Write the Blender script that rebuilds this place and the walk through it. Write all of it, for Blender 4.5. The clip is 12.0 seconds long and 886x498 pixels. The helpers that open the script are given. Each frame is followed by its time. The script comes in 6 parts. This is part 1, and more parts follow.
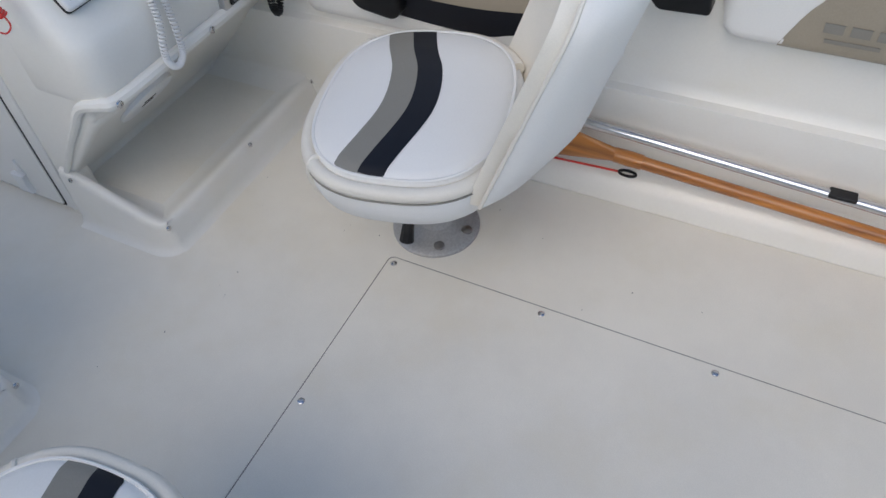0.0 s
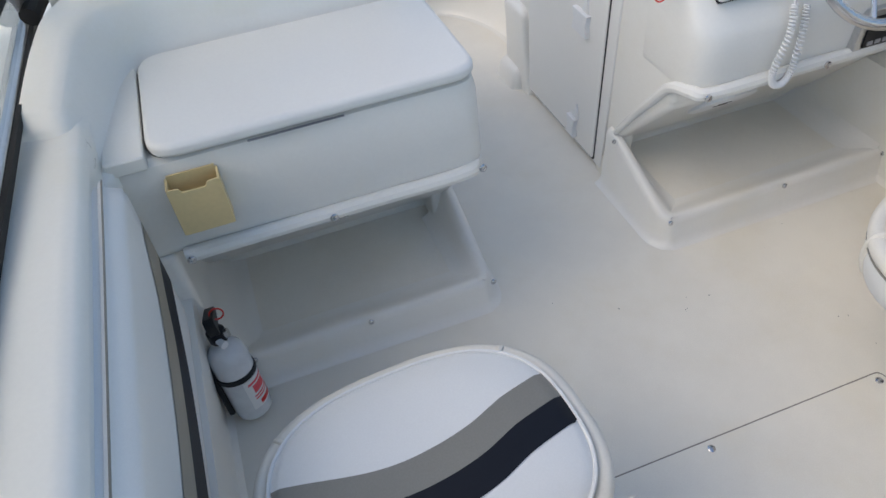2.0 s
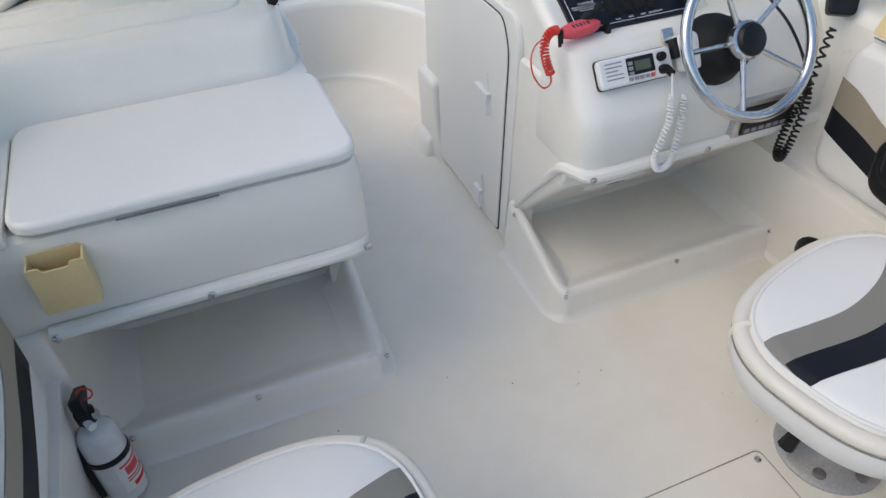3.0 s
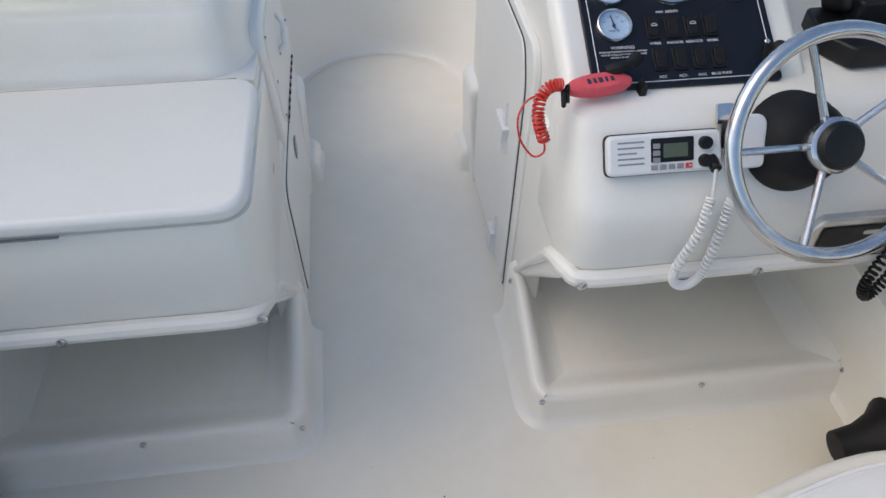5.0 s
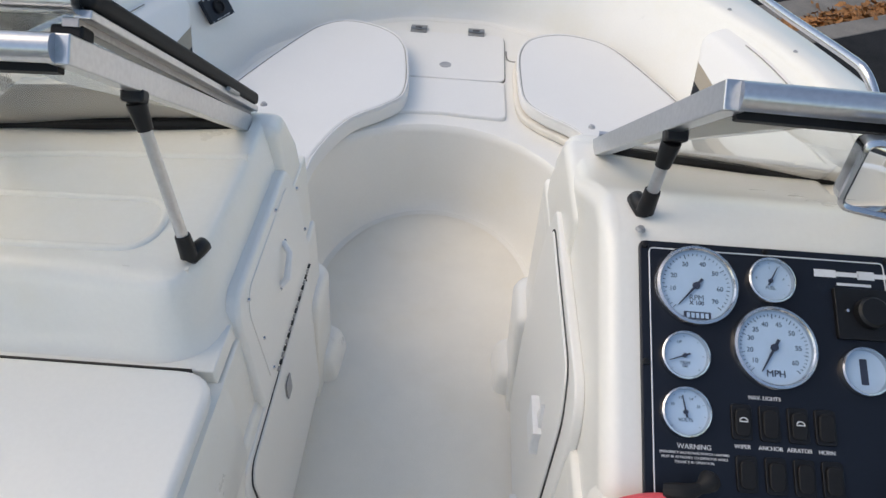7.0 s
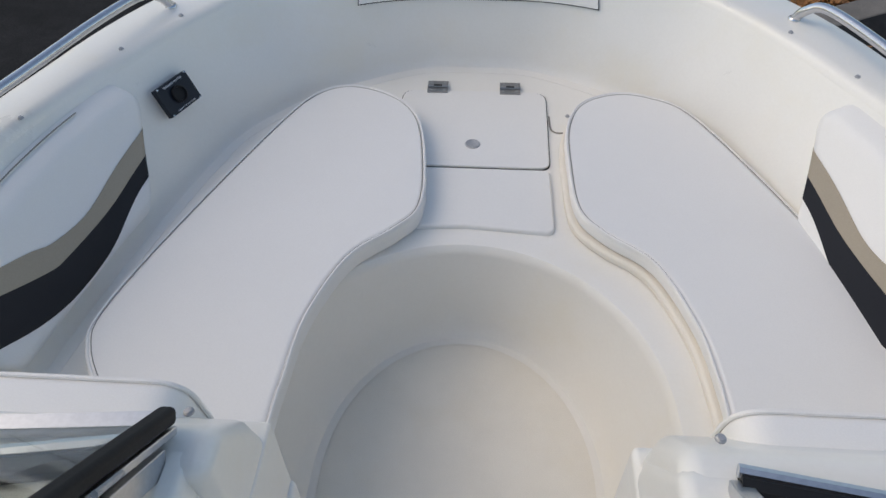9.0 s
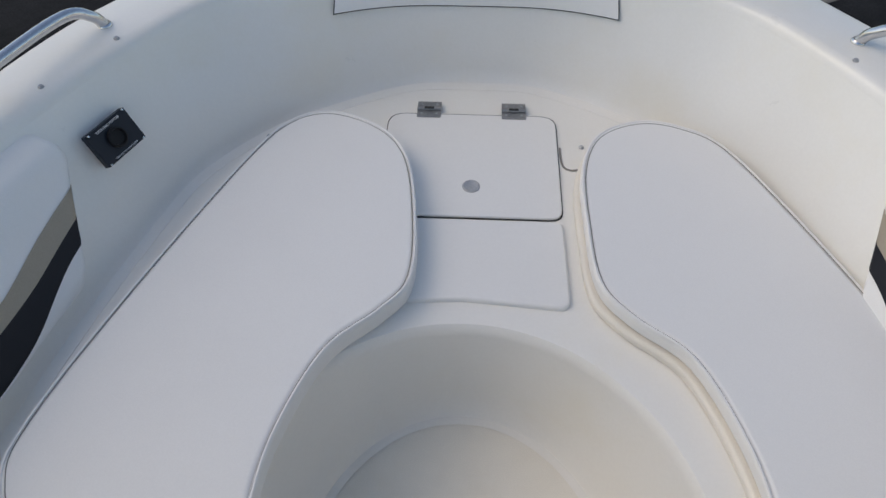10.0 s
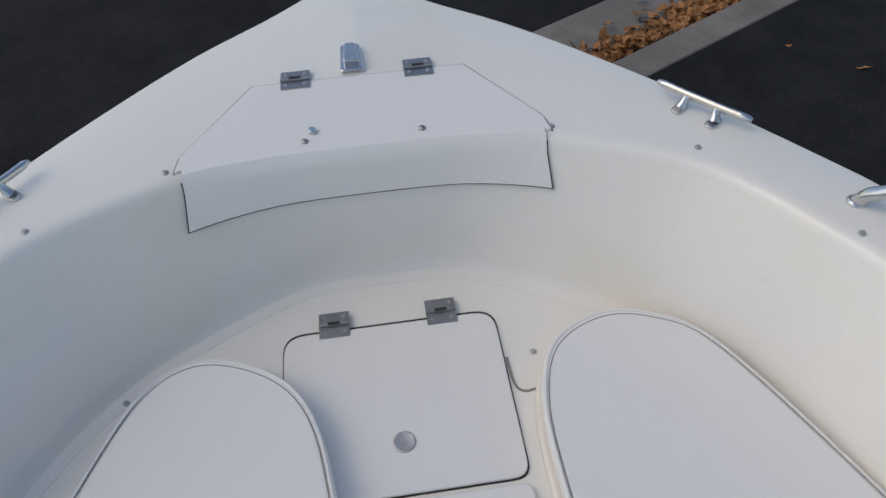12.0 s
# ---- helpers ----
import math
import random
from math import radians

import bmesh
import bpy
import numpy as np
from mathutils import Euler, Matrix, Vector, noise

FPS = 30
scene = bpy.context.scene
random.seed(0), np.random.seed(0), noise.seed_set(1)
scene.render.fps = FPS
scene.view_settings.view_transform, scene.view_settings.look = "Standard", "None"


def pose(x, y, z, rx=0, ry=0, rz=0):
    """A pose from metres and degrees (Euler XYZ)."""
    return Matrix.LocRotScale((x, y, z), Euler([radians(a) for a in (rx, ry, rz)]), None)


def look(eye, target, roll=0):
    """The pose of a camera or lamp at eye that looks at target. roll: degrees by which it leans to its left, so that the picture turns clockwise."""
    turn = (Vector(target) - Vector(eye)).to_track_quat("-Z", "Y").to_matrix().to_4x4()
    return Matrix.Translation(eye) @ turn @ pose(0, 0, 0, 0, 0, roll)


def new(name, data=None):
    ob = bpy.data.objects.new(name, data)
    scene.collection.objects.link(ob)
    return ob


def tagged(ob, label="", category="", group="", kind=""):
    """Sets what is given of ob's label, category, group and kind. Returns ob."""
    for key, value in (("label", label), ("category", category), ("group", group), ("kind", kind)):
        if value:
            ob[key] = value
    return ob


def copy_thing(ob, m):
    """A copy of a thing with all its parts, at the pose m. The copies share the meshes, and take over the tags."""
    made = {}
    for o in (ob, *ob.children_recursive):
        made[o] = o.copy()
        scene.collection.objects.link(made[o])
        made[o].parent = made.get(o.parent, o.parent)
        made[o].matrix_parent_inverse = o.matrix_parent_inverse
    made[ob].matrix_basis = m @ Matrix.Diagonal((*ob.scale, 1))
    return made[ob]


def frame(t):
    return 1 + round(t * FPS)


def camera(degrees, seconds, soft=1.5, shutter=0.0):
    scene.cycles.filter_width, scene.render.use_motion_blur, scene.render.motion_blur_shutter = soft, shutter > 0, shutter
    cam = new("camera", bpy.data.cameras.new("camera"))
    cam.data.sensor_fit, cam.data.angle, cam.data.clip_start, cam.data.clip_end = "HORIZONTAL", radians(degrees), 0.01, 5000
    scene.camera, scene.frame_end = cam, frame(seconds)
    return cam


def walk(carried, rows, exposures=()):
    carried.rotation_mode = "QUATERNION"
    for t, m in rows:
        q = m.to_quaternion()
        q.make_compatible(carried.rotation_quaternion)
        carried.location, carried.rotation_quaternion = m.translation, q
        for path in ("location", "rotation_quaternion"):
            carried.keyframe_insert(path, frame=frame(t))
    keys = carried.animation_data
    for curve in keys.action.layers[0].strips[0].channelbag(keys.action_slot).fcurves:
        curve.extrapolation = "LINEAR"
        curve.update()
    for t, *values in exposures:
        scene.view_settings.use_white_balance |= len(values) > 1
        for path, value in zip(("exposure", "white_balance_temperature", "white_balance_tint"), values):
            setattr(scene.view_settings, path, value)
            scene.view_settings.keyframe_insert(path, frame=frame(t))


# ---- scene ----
cam = camera(64.3, 12.0)
PATH = [
    (0, (-0.511, -1.251, 1.361), (0.636, -0.597, -0.141), -5.1),
    (0.5, (-0.554, -1.2, 1.354), (0.459, -0.373, -0.159), -2.4),
    (1, (-0.602, -1.167, 1.353), (0.199, -0.091, -0.13), -3.4),
    (1.5, (-0.641, -1.131, 1.356), (-0.06, 0.119, -0.094), -4.6),
    (2, (-0.673, -1.116, 1.363), (-0.287, 0.26, -0.035), -6.4),
    (2.5, (-0.641, -1.138, 1.387), (-0.217, 0.308, 0.072), -3.3),
    (3, (-0.525, -1.12, 1.406), (0.028, 0.284, 0.093), -1.6),
    (3.2, (-0.458, -1.115, 1.413), (0.181, 0.272, 0.12), -1.3),
    (4.8, (-0.077, -0.845, 1.357), (0.146, 0.564, -0.046), -0.5),
    (5, (-0.068, -0.798, 1.362), (0.124, 0.598, -0.057), 0.7),
    (5.5, (-0.076, -0.623, 1.395), (0.038, 0.817, 0.012), 1.6),
    (6, (-0.054, -0.483, 1.433), (0.187, 0.924, 0.032), 6.0),
    (6.3, (-0.017, -0.395, 1.464), (0.161, 1.063, 0.107), 4.2),
    (6.5, (0.024, -0.348, 1.474), (0.113, 1.138, 0.138), 3.4),
    (6.6, (0.036, -0.327, 1.481), (0.123, 1.148, 0.133), 4.2),
    (7, (0.065, -0.267, 1.482), (0.046, 1.235, 0.162), 3.6),
    (7.5, (0.046, -0.139, 1.485), (0.049, 1.403, 0.211), 2.9),
    (7.7, (0.013, -0.051, 1.495), (0.001, 1.507, 0.241), 1.9),
    (9.3, (0.034, 0.575, 1.521), (-0.071, 1.952, 0.075), -0.9),
    (9.5, (0.018, 0.656, 1.508), (-0.086, 2.047, 0.076), -1.0),
    (10, (0.0, 0.849, 1.496), (-0.07, 2.141, -0.029), -0.5),
    (10.5, (-0.011, 0.997, 1.497), (-0.167, 2.319, 0.004), 0.4),
    (11, (0.028, 1.107, 1.49), (-0.128, 2.431, 0.0), 1.0),
    (11.5, (0.012, 1.27, 1.499), (-0.095, 2.655, 0.061), -2.4),
    (12, (0.024, 1.435, 1.489), (0.168, 2.774, 0.01), -2.7),
]
EXPOSURES = [(0, 0.16, 6350, 8), (1.5, 0.36, 6500, 8), (2.5, 0.48, 6900, 8), (3, 0.46, 6850, 8), (5, 0.46, 6900, 9), (6.5, 0.54, 7200, 9), (7.5, 0.53, 7250, 9), (9.5, 0.10, 7050, 9), (11, 0.02, 6950, 9), (12, 0.0, 7000, 9)]
walk(cam, [(t, look(eye, target, roll)) for t, eye, target, roll in PATH], EXPOSURES)


# ---- world, sun, exposure ----
world = bpy.data.worlds.new("sky")
scene.world = world
world.use_nodes = True
SUN_EL, SUN_AZ = radians(50), radians(-90)   # azimuth from +y, clockwise
wn = world.node_tree
sky = wn.nodes.new("ShaderNodeTexSky")
sky.sky_type, sky.sun_disc = "NISHITA", False
sky.sun_elevation, sky.sun_rotation = SUN_EL, SUN_AZ
sky.air_density, sky.dust_density, sky.ozone_density = 1.0, 1.6, 1.0
wn.links.new(sky.outputs[0], wn.nodes["Background"].inputs[0])
wn.nodes["Background"].inputs[1].default_value = 0.15
sun = new("sun", bpy.data.lights.new("sun", "SUN"))
sun.data.energy, sun.data.angle, sun.data.color = 0.42, radians(50), (1.0, 0.86, 0.68)
sun_way = Vector((math.sin(SUN_AZ) * math.cos(SUN_EL), math.cos(SUN_AZ) * math.cos(SUN_EL), math.sin(SUN_EL)))
sun.matrix_world = look(sun_way * 30, (0, 0, 0))


# ---- materials ----
def mat(name, color, rough=0.5, metal=0.0, bump=0.0, scale=40.0, var=0.06, stain=0.05, coat=0.0, spec=0.5, tint=None, tint_amount=0.0):
    """Paint-like surface with grain, broad stains and fine relief."""
    m = bpy.data.materials.new(name)
    m.use_nodes = True
    n, l = m.node_tree.nodes, m.node_tree.links
    b = n["Principled BSDF"]
    b.inputs["Roughness"].default_value, b.inputs["Metallic"].default_value = rough, metal
    b.inputs["Coat Weight"].default_value = coat
    b.inputs["Coat Roughness"].default_value = 0.12
    b.inputs["Specular IOR Level"].default_value = spec
    geo = n.new("ShaderNodeNewGeometry")
    fine, broad = n.new("ShaderNodeTexNoise"), n.new("ShaderNodeTexNoise")
    fine.inputs["Scale"].default_value, broad.inputs["Scale"].default_value = scale, 2.3
    fine.inputs["Detail"].default_value, broad.inputs["Detail"].default_value = 4, 9
    broad.inputs["Roughness"].default_value = 0.68
    for t in (fine, broad):
        l.new(geo.outputs["Position"], t.inputs["Vector"])
    mix = []
    for t, amount in ((fine, var), (broad, stain)):
        r = n.new("ShaderNodeMapRange")
        r.inputs["From Min"].default_value, r.inputs["From Max"].default_value = 0.3, 0.7
        r.inputs["To Min"].default_value, r.inputs["To Max"].default_value = 1 - amount, 1 + amount * 0.4
        r.interpolation_type = "SMOOTHSTEP"
        l.new(t.outputs["Fac"], r.inputs["Value"])
        mix.append(r)
    mul = n.new("ShaderNodeMath")
    mul.operation = "MULTIPLY"
    l.new(mix[0].outputs[0], mul.inputs[0])
    l.new(mix[1].outputs[0], mul.inputs[1])
    col = n.new("ShaderNodeVectorMath")
    col.operation = "SCALE"
    col.inputs[0].default_value = color
    l.new(mul.outputs[0], col.inputs["Scale"])
    if tint:
        blot = n.new("ShaderNodeTexNoise")
        blot.inputs["Scale"].default_value, blot.inputs["Detail"].default_value, blot.inputs["Roughness"].default_value = 3.4, 7, 0.62
        l.new(geo.outputs["Position"], blot.inputs["Vector"])
        fac = n.new("ShaderNodeMapRange")
        fac.inputs["From Min"].default_value, fac.inputs["From Max"].default_value, fac.inputs["To Max"].default_value = 0.46, 0.74, tint_amount
        fac.interpolation_type = "SMOOTHSTEP"
        l.new(blot.outputs["Fac"], fac.inputs["Value"])
        blend = n.new("ShaderNodeMix")
        blend.data_type = "RGBA"
        for sock in blend.inputs:
            if sock.identifier == "A_Color":
                l.new(col.outputs[0], sock)
            elif sock.identifier == "B_Color":
                sock.default_value = (*tint, 1)
            elif sock.identifier == "Factor_Float":
                l.new(fac.outputs[0], sock)
        l.new([o for o in blend.outputs if o.identifier == "Result_Color"][0], b.inputs["Base Color"])
    else:
        l.new(col.outputs[0], b.inputs["Base Color"])
    rr = n.new("ShaderNodeMapRange")
    rr.inputs["To Min"].default_value, rr.inputs["To Max"].default_value = max(0.02, rough - 0.02), min(1, rough + 0.02)
    l.new(broad.outputs["Fac"], rr.inputs["Value"])
    l.new(rr.outputs[0], b.inputs["Roughness"])
    if bump:
        bp = n.new("ShaderNodeBump")
        bp.inputs["Strength"].default_value, bp.inputs["Distance"].default_value = bump, 0.002
        l.new(fine.outputs["Fac"], bp.inputs["Height"])
        l.new(bp.outputs[0], b.inputs["Normal"])
    return m


def wood(name, color):
    m = mat(name, color, 0.35, bump=0.1, scale=30, coat=0.5)
    n, l = m.node_tree.nodes, m.node_tree.links
    mp = n.new("ShaderNodeMapping")
    mp.inputs["Scale"].default_value = (30, 2.0, 30)
    geo = n.new("ShaderNodeNewGeometry")
    w = n.new("ShaderNodeTexNoise")
    w.inputs["Scale"].default_value, w.inputs["Detail"].default_value = 2.0, 6
    ramp = n.new("ShaderNodeValToRGB")
    ramp.color_ramp.elements[0].color = (color[0] * 0.55, color[1] * 0.45, color[2] * 0.4, 1)
    ramp.color_ramp.elements[1].color = (color[0] * 1.2, color[1] * 1.15, color[2] * 1.1, 1)
    ramp.color_ramp.elements[0].position, ramp.color_ramp.elements[1].position = 0.35, 0.65
    l.new(geo.outputs["Position"], mp.inputs[0])
    l.new(mp.outputs[0], w.inputs["Vector"])
    l.new(w.outputs["Fac"], ramp.inputs[0])
    l.new(ramp.outputs[0], n["Principled BSDF"].inputs["Base Color"])
    return m


GEL = mat("white_gelcoat", (0.845, 0.824, 0.762), 0.28, bump=0.02, scale=140, var=0.012, stain=0.016, coat=0.25, tint=(0.80, 0.745, 0.60), tint_amount=0.35)
GEL_LID = mat("white_gelcoat_lid", (0.83, 0.815, 0.772), 0.32, bump=0.03, scale=140, var=0.012, stain=0.014, coat=0.15)
NONSKID = mat("nonskid_gelcoat", (0.835, 0.798, 0.708), 0.55, bump=0.30, scale=420, var=0.04, stain=0.06, tint=(0.74, 0.66, 0.48), tint_amount=0.26)
VINYL = mat("white_vinyl", (0.83, 0.818, 0.782), 0.48, bump=0.12, scale=380, var=0.02, stain=0.018)
VINYL_CREAM = mat("cream_vinyl", (0.80, 0.755, 0.66), 0.45, bump=0.12, scale=380, var=0.03, stain=0.07)
VINYL_GREY = mat("grey_vinyl", (0.255, 0.24, 0.205), 0.42, bump=0.10, scale=380, var=0.05, stain=0.05)
VINYL_TAUPE = mat("taupe_vinyl", (0.36, 0.31, 0.235), 0.38, bump=0.10, scale=300, var=0.05, stain=0.06)
VINYL_NAVY = mat("navy_black_vinyl", (0.008, 0.009, 0.014), 0.50, bump=0.10, scale=380, var=0.08, stain=0.1, spec=0.3)
CREAM = mat("cream_plastic", (0.74, 0.58, 0.30), 0.40, bump=0.02, scale=120, var=0.03, stain=0.05)
BLACK = mat("black_plastic", (0.008, 0.008, 0.009), 0.42, bump=0.05, scale=200, var=0.1, stain=0.1, spec=0.35)
RUBBER = mat("black_rubber", (0.010, 0.010, 0.011), 0.60, bump=0.1, scale=200, var=0.1, stain=0.15, spec=0.3)
NAVY = mat("navy_panel", (0.006, 0.009, 0.017), 0.42, bump=0.03, scale=300, var=0.05, stain=0.08, spec=0.35)
STEEL = mat("stainless_steel", (0.64, 0.64, 0.65), 0.18, 1.0, bump=0.02, scale=90, var=0.05, stain=0.06)
ALU = mat("anodised_aluminium", (0.62, 0.63, 0.64), 0.30, 1.0, bump=0.03, scale=150, var=0.06, stain=0.08)
CASTING = mat("grey_cast_metal", (0.46, 0.46, 0.46), 0.42, 0.45, bump=0.2, scale=160, var=0.12, stain=0.15)
WHITE_PL = mat("white_plastic", (0.80, 0.80, 0.79), 0.38, bump=0.02, scale=150, var=0.02, stain=0.03)
GREY_PL = mat("grey_plastic", (0.30, 0.30, 0.31), 0.45, scale=100)
RED = mat("red_plastic", (0.72, 0.035, 0.02), 0.32, scale=80, coat=0.3)
PINK = mat("faded_red_foam", (0.78, 0.10, 0.12), 0.6, bump=0.1, scale=200)
LCD = mat("lcd_screen", (0.10, 0.13, 0.09), 0.15, scale=50)
DIAL = mat("pale_blue_dial", (0.42, 0.56, 0.72), 0.25, scale=60, var=0.02)
INK = mat("dark_ink", (0.03, 0.04, 0.07), 0.5)
WHITE_INK = mat("white_ink", (0.75, 0.76, 0.78), 0.5)
GROOVE = mat("dark_joint", (0.035, 0.033, 0.030), 0.8)
SEAM = mat("sealant_joint", (0.28, 0.26, 0.23), 0.7)
TUBE_WHITE = mat("extinguisher_white", (0.72, 0.74, 0.75), 0.25, coat=0.4)
ORANGE_WOOD = wood("varnished_wood", (0.48, 0.19, 0.035))
ASPHALT = mat("dark_asphalt", (0.019, 0.019, 0.020), 0.9, bump=0.9, scale=130, var=0.5, stain=0.5, spec=0.2)
CONCRETE = mat("kerb_concrete", (0.22, 0.20, 0.175), 0.9, bump=0.6, scale=90, var=0.2, stain=0.3)
LEAF = mat("dry_leaf", (0.36, 0.16, 0.05), 0.7, bump=0.2, scale=60, var=0.3, stain=0.3)


def glass_material(name, tint=(0.93, 0.96, 0.95)):
    m = bpy.data.materials.new(name)
    m.use_nodes = True
    b = m.node_tree.nodes["Principled BSDF"]
    b.inputs["Base Color"].default_value = (*tint, 1)
    b.inputs["Transmission Weight"].default_value, b.inputs["Roughness"].default_value, b.inputs["IOR"].default_value = 1.0, 0.01, 1.45
    return m


GLASS = glass_material("clear_glass")
SCREEN = mat("dark_screen", (0.012, 0.016, 0.014), 0.06, var=0.0, stain=0.02, coat=0.6)
DIAL_INK = mat("dial_ink", (0.10, 0.14, 0.19), 0.5, var=0.0, stain=0.0)
HINGE_STEEL = mat("brushed_steel", (0.40, 0.39, 0.38), 0.34, 1.0, bump=0.05, scale=160, var=0.10, stain=0.15)
MIRROR = mat("mirror_silver", (0.88, 0.89, 0.90), 0.02, 1.0, var=0.0, stain=0.0)


# ---- mesh helpers ----
def box(x0, x1, y0, y1, z0, z1, bm=None):
    bm = bm or bmesh.new()
    v = [bm.verts.new((x, y, z)) for z in (z0, z1) for x, y in ((x0, y0), (x1, y0), (x1, y1), (x0, y1))]
    for f in ((3, 2, 1, 0), (4, 5, 6, 7), (0, 1, 5, 4), (1, 2, 6, 5), (2, 3, 7, 6), (3, 0, 4, 7)):
        bm.faces.new([v[i] for i in f])
    return bm


def prism(pts, axis, a, b, bm=None):
    """A flat outline drawn out along an axis: x takes (y, z), y takes (x, z), z takes (x, y)."""
    bm = bm or bmesh.new()
    put = {"x": lambda p, h: (h, p[0], p[1]), "y": lambda p, h: (p[0], h, p[1]), "z": lambda p, h: (p[0], p[1], h)}[axis]
    lo, hi = [bm.verts.new(put(p, a)) for p in pts], [bm.verts.new(put(p, b)) for p in pts]
    bm.faces.new(lo)
    bm.faces.new(hi[::-1])
    for i in range(len(pts)):
        j = (i + 1) % len(pts)
        bm.faces.new((lo[j], lo[i], hi[i], hi[j]))
    bmesh.ops.recalc_face_normals(bm, faces=bm.faces)
    return bm


def loft(rows, closed=False, bm=None, flip=False):
    bm = bm or bmesh.new()
    vs = [[bm.verts.new(p) for p in r] for r in rows]
    n = len(rows[0])
    for a, b in zip(vs, vs[1:]):
        for i in range(n if closed else n - 1):
            f = (a[i], a[(i + 1) % n], b[(i + 1) % n], b[i])
            bm.faces.new(f[::-1] if flip else f)
    return bm


def tube(pts, r, closed=False, n=10, bm=None):
    bm = bm or bmesh.new()
    pts = [Vector(p) for p in pts]
    k, up, rings = len(pts), None, []
    for i, p in enumerate(pts):
        a = pts[(i - 1) % k] if closed or i else p
        b = pts[(i + 1) % k] if closed or i < k - 1 else p
        d = (b - a).normalized()
        if up is None:
            up = Vector((0, 0, 1)) if abs(d.z) < 0.9 else Vector((1, 0, 0))
        s = d.cross(up).normalized()
        up = s.cross(d).normalized()
        rad = r[i] if isinstance(r, (list, tuple)) else r
        rings.append([bm.verts.new(p + (s * math.cos(q) + up * math.sin(q)) * rad) for q in (math.tau * j / n for j in range(n))])
    pairs = list(zip(rings, rings[1:])) + ([(rings[-1], rings[0])] if closed else [])
    for a, b in pairs:
        for j in range(n):
            bm.faces.new((a[j], a[(j + 1) % n], b[(j + 1) % n], b[j]))
    if not closed:
        bm.faces.new(rings[0][::-1])
        bm.faces.new(rings[-1])
    bmesh.ops.recalc_face_normals(bm, faces=bm.faces)
    return bm


def lathe(profile, n=32, m=None, bm=None):
    """Turn (radius, height) pairs about z; m places the result."""
    bm = bm or bmesh.new()
    m = m or Matrix()
    rings = []
    for r, h in profile:
        if r < 1e-5:
            rings.append([bm.verts.new(m @ Vector((0, 0, h)))] * n)
        else:
            rings.append([bm.verts.new(m @ Vector((r * math.cos(math.tau * j / n), r * math.sin(math.tau * j / n), h))) for j in range(n)])
    for a, b in zip(rings, rings[1:]):
        for j in range(n):
            f = list(dict.fromkeys((a[j], a[(j + 1) % n], b[(j + 1) % n], b[j])))
            if len(f) > 2:
                bm.faces.new(f)
    bmesh.ops.recalc_face_normals(bm, faces=bm.faces)
    return bm


def spline(ctrl, n, closed=False):
    """A smooth line of n points through the control points."""
    p = [Vector(c) for c in ctrl]
    k = len(p)
    out, segs = [], k if closed else k - 1
    for i in range(n):
        u = i / n * segs if closed else i / (n - 1) * segs
        s = min(int(u), segs - 1)
        f = u - s
        g = (lambda j: p[j % k]) if closed else (lambda j: p[max(0, min(k - 1, j))])
        a, b, c, d = g(s - 1), g(s), g(s + 1), g(s + 2)
        out.append(0.5 * (2 * b + (c - a) * f + (2 * a - 5 * b + 4 * c - d) * f * f + (3 * b - a - 3 * c + d) * f ** 3))
    return out


def rounded(pts, r, n=5):
    """An outline with its corners rounded; r is one radius or one for each corner."""
    out, k = [], len(pts)
    for i in range(k):
        rad = r[i] if isinstance(r, (list, tuple)) else r
        a, b, c = Vector(pts[i - 1]), Vector(pts[i]), Vector(pts[(i + 1) % k])
        u, w = (a - b), (c - b)
        ru = min(rad, u.length * 0.49, w.length * 0.49)
        s, e = b + u.normalized() * ru, b + w.normalized() * ru
        for j in range(n + 1):
            f = j / n
            out.append(tuple((1 - f) ** 2 * s + 2 * f * (1 - f) * b + f * f * e))
    return out


def rect(x0, x1, y0, y1, r=0.01, n=4):
    return rounded([(x0, y0), (x1, y0), (x1, y1), (x0, y1)], r, n)


def part(name, bm, material, parent=None, label="", bevel=0.0, seg=3, smooth=35, m=None):
    if m is not None:
        bm.transform(m)
    me = bpy.data.meshes.new(name)
    bm.to_mesh(me)
    bm.free()
    me.materials.append(material)
    for p in me.polygons:
        p.use_smooth = True
    me.set_sharp_from_angle(angle=radians(smooth))
    ob = new(name, me)
    if bevel:
        mod = ob.modifiers.new("edge", "BEVEL")
        mod.width, mod.segments, mod.limit_method, mod.angle_limit = bevel, seg, "ANGLE", radians(smooth)
        mod.harden_normals = True
    if parent is not None:
        ob.parent = parent
        ob.matrix_parent_inverse = parent.matrix_basis.inverted()
    if label:
        ob["label"] = label
    return ob


def thing(name, label, category, at=(0, 0, 0), group="", kind=""):
    e = new(name)
    e.empty_display_size = 0.05
    e.matrix_basis = Matrix.Translation(at)
    return tagged(e, label, category, group, kind)


def words(text, size, material, m, parent, name="lettering", align="CENTER"):
    c = bpy.data.curves.new(name, "FONT")
    c.body, c.size, c.align_x, c.align_y, c.extrude = text, size, align, "CENTER", 0.0003
    o = bpy.data.objects.new(name, c)
    me = bpy.data.meshes.new_from_object(o)
    bpy.data.objects.remove(o)
    me.materials.append(material)
    me.transform(m)
    ob = new(name, me)
    ob.parent = parent
    ob.matrix_parent_inverse = parent.matrix_basis.inverted()
    return ob


def mirror(pts):
    return [(-p[0], *p[1:]) for p in pts]


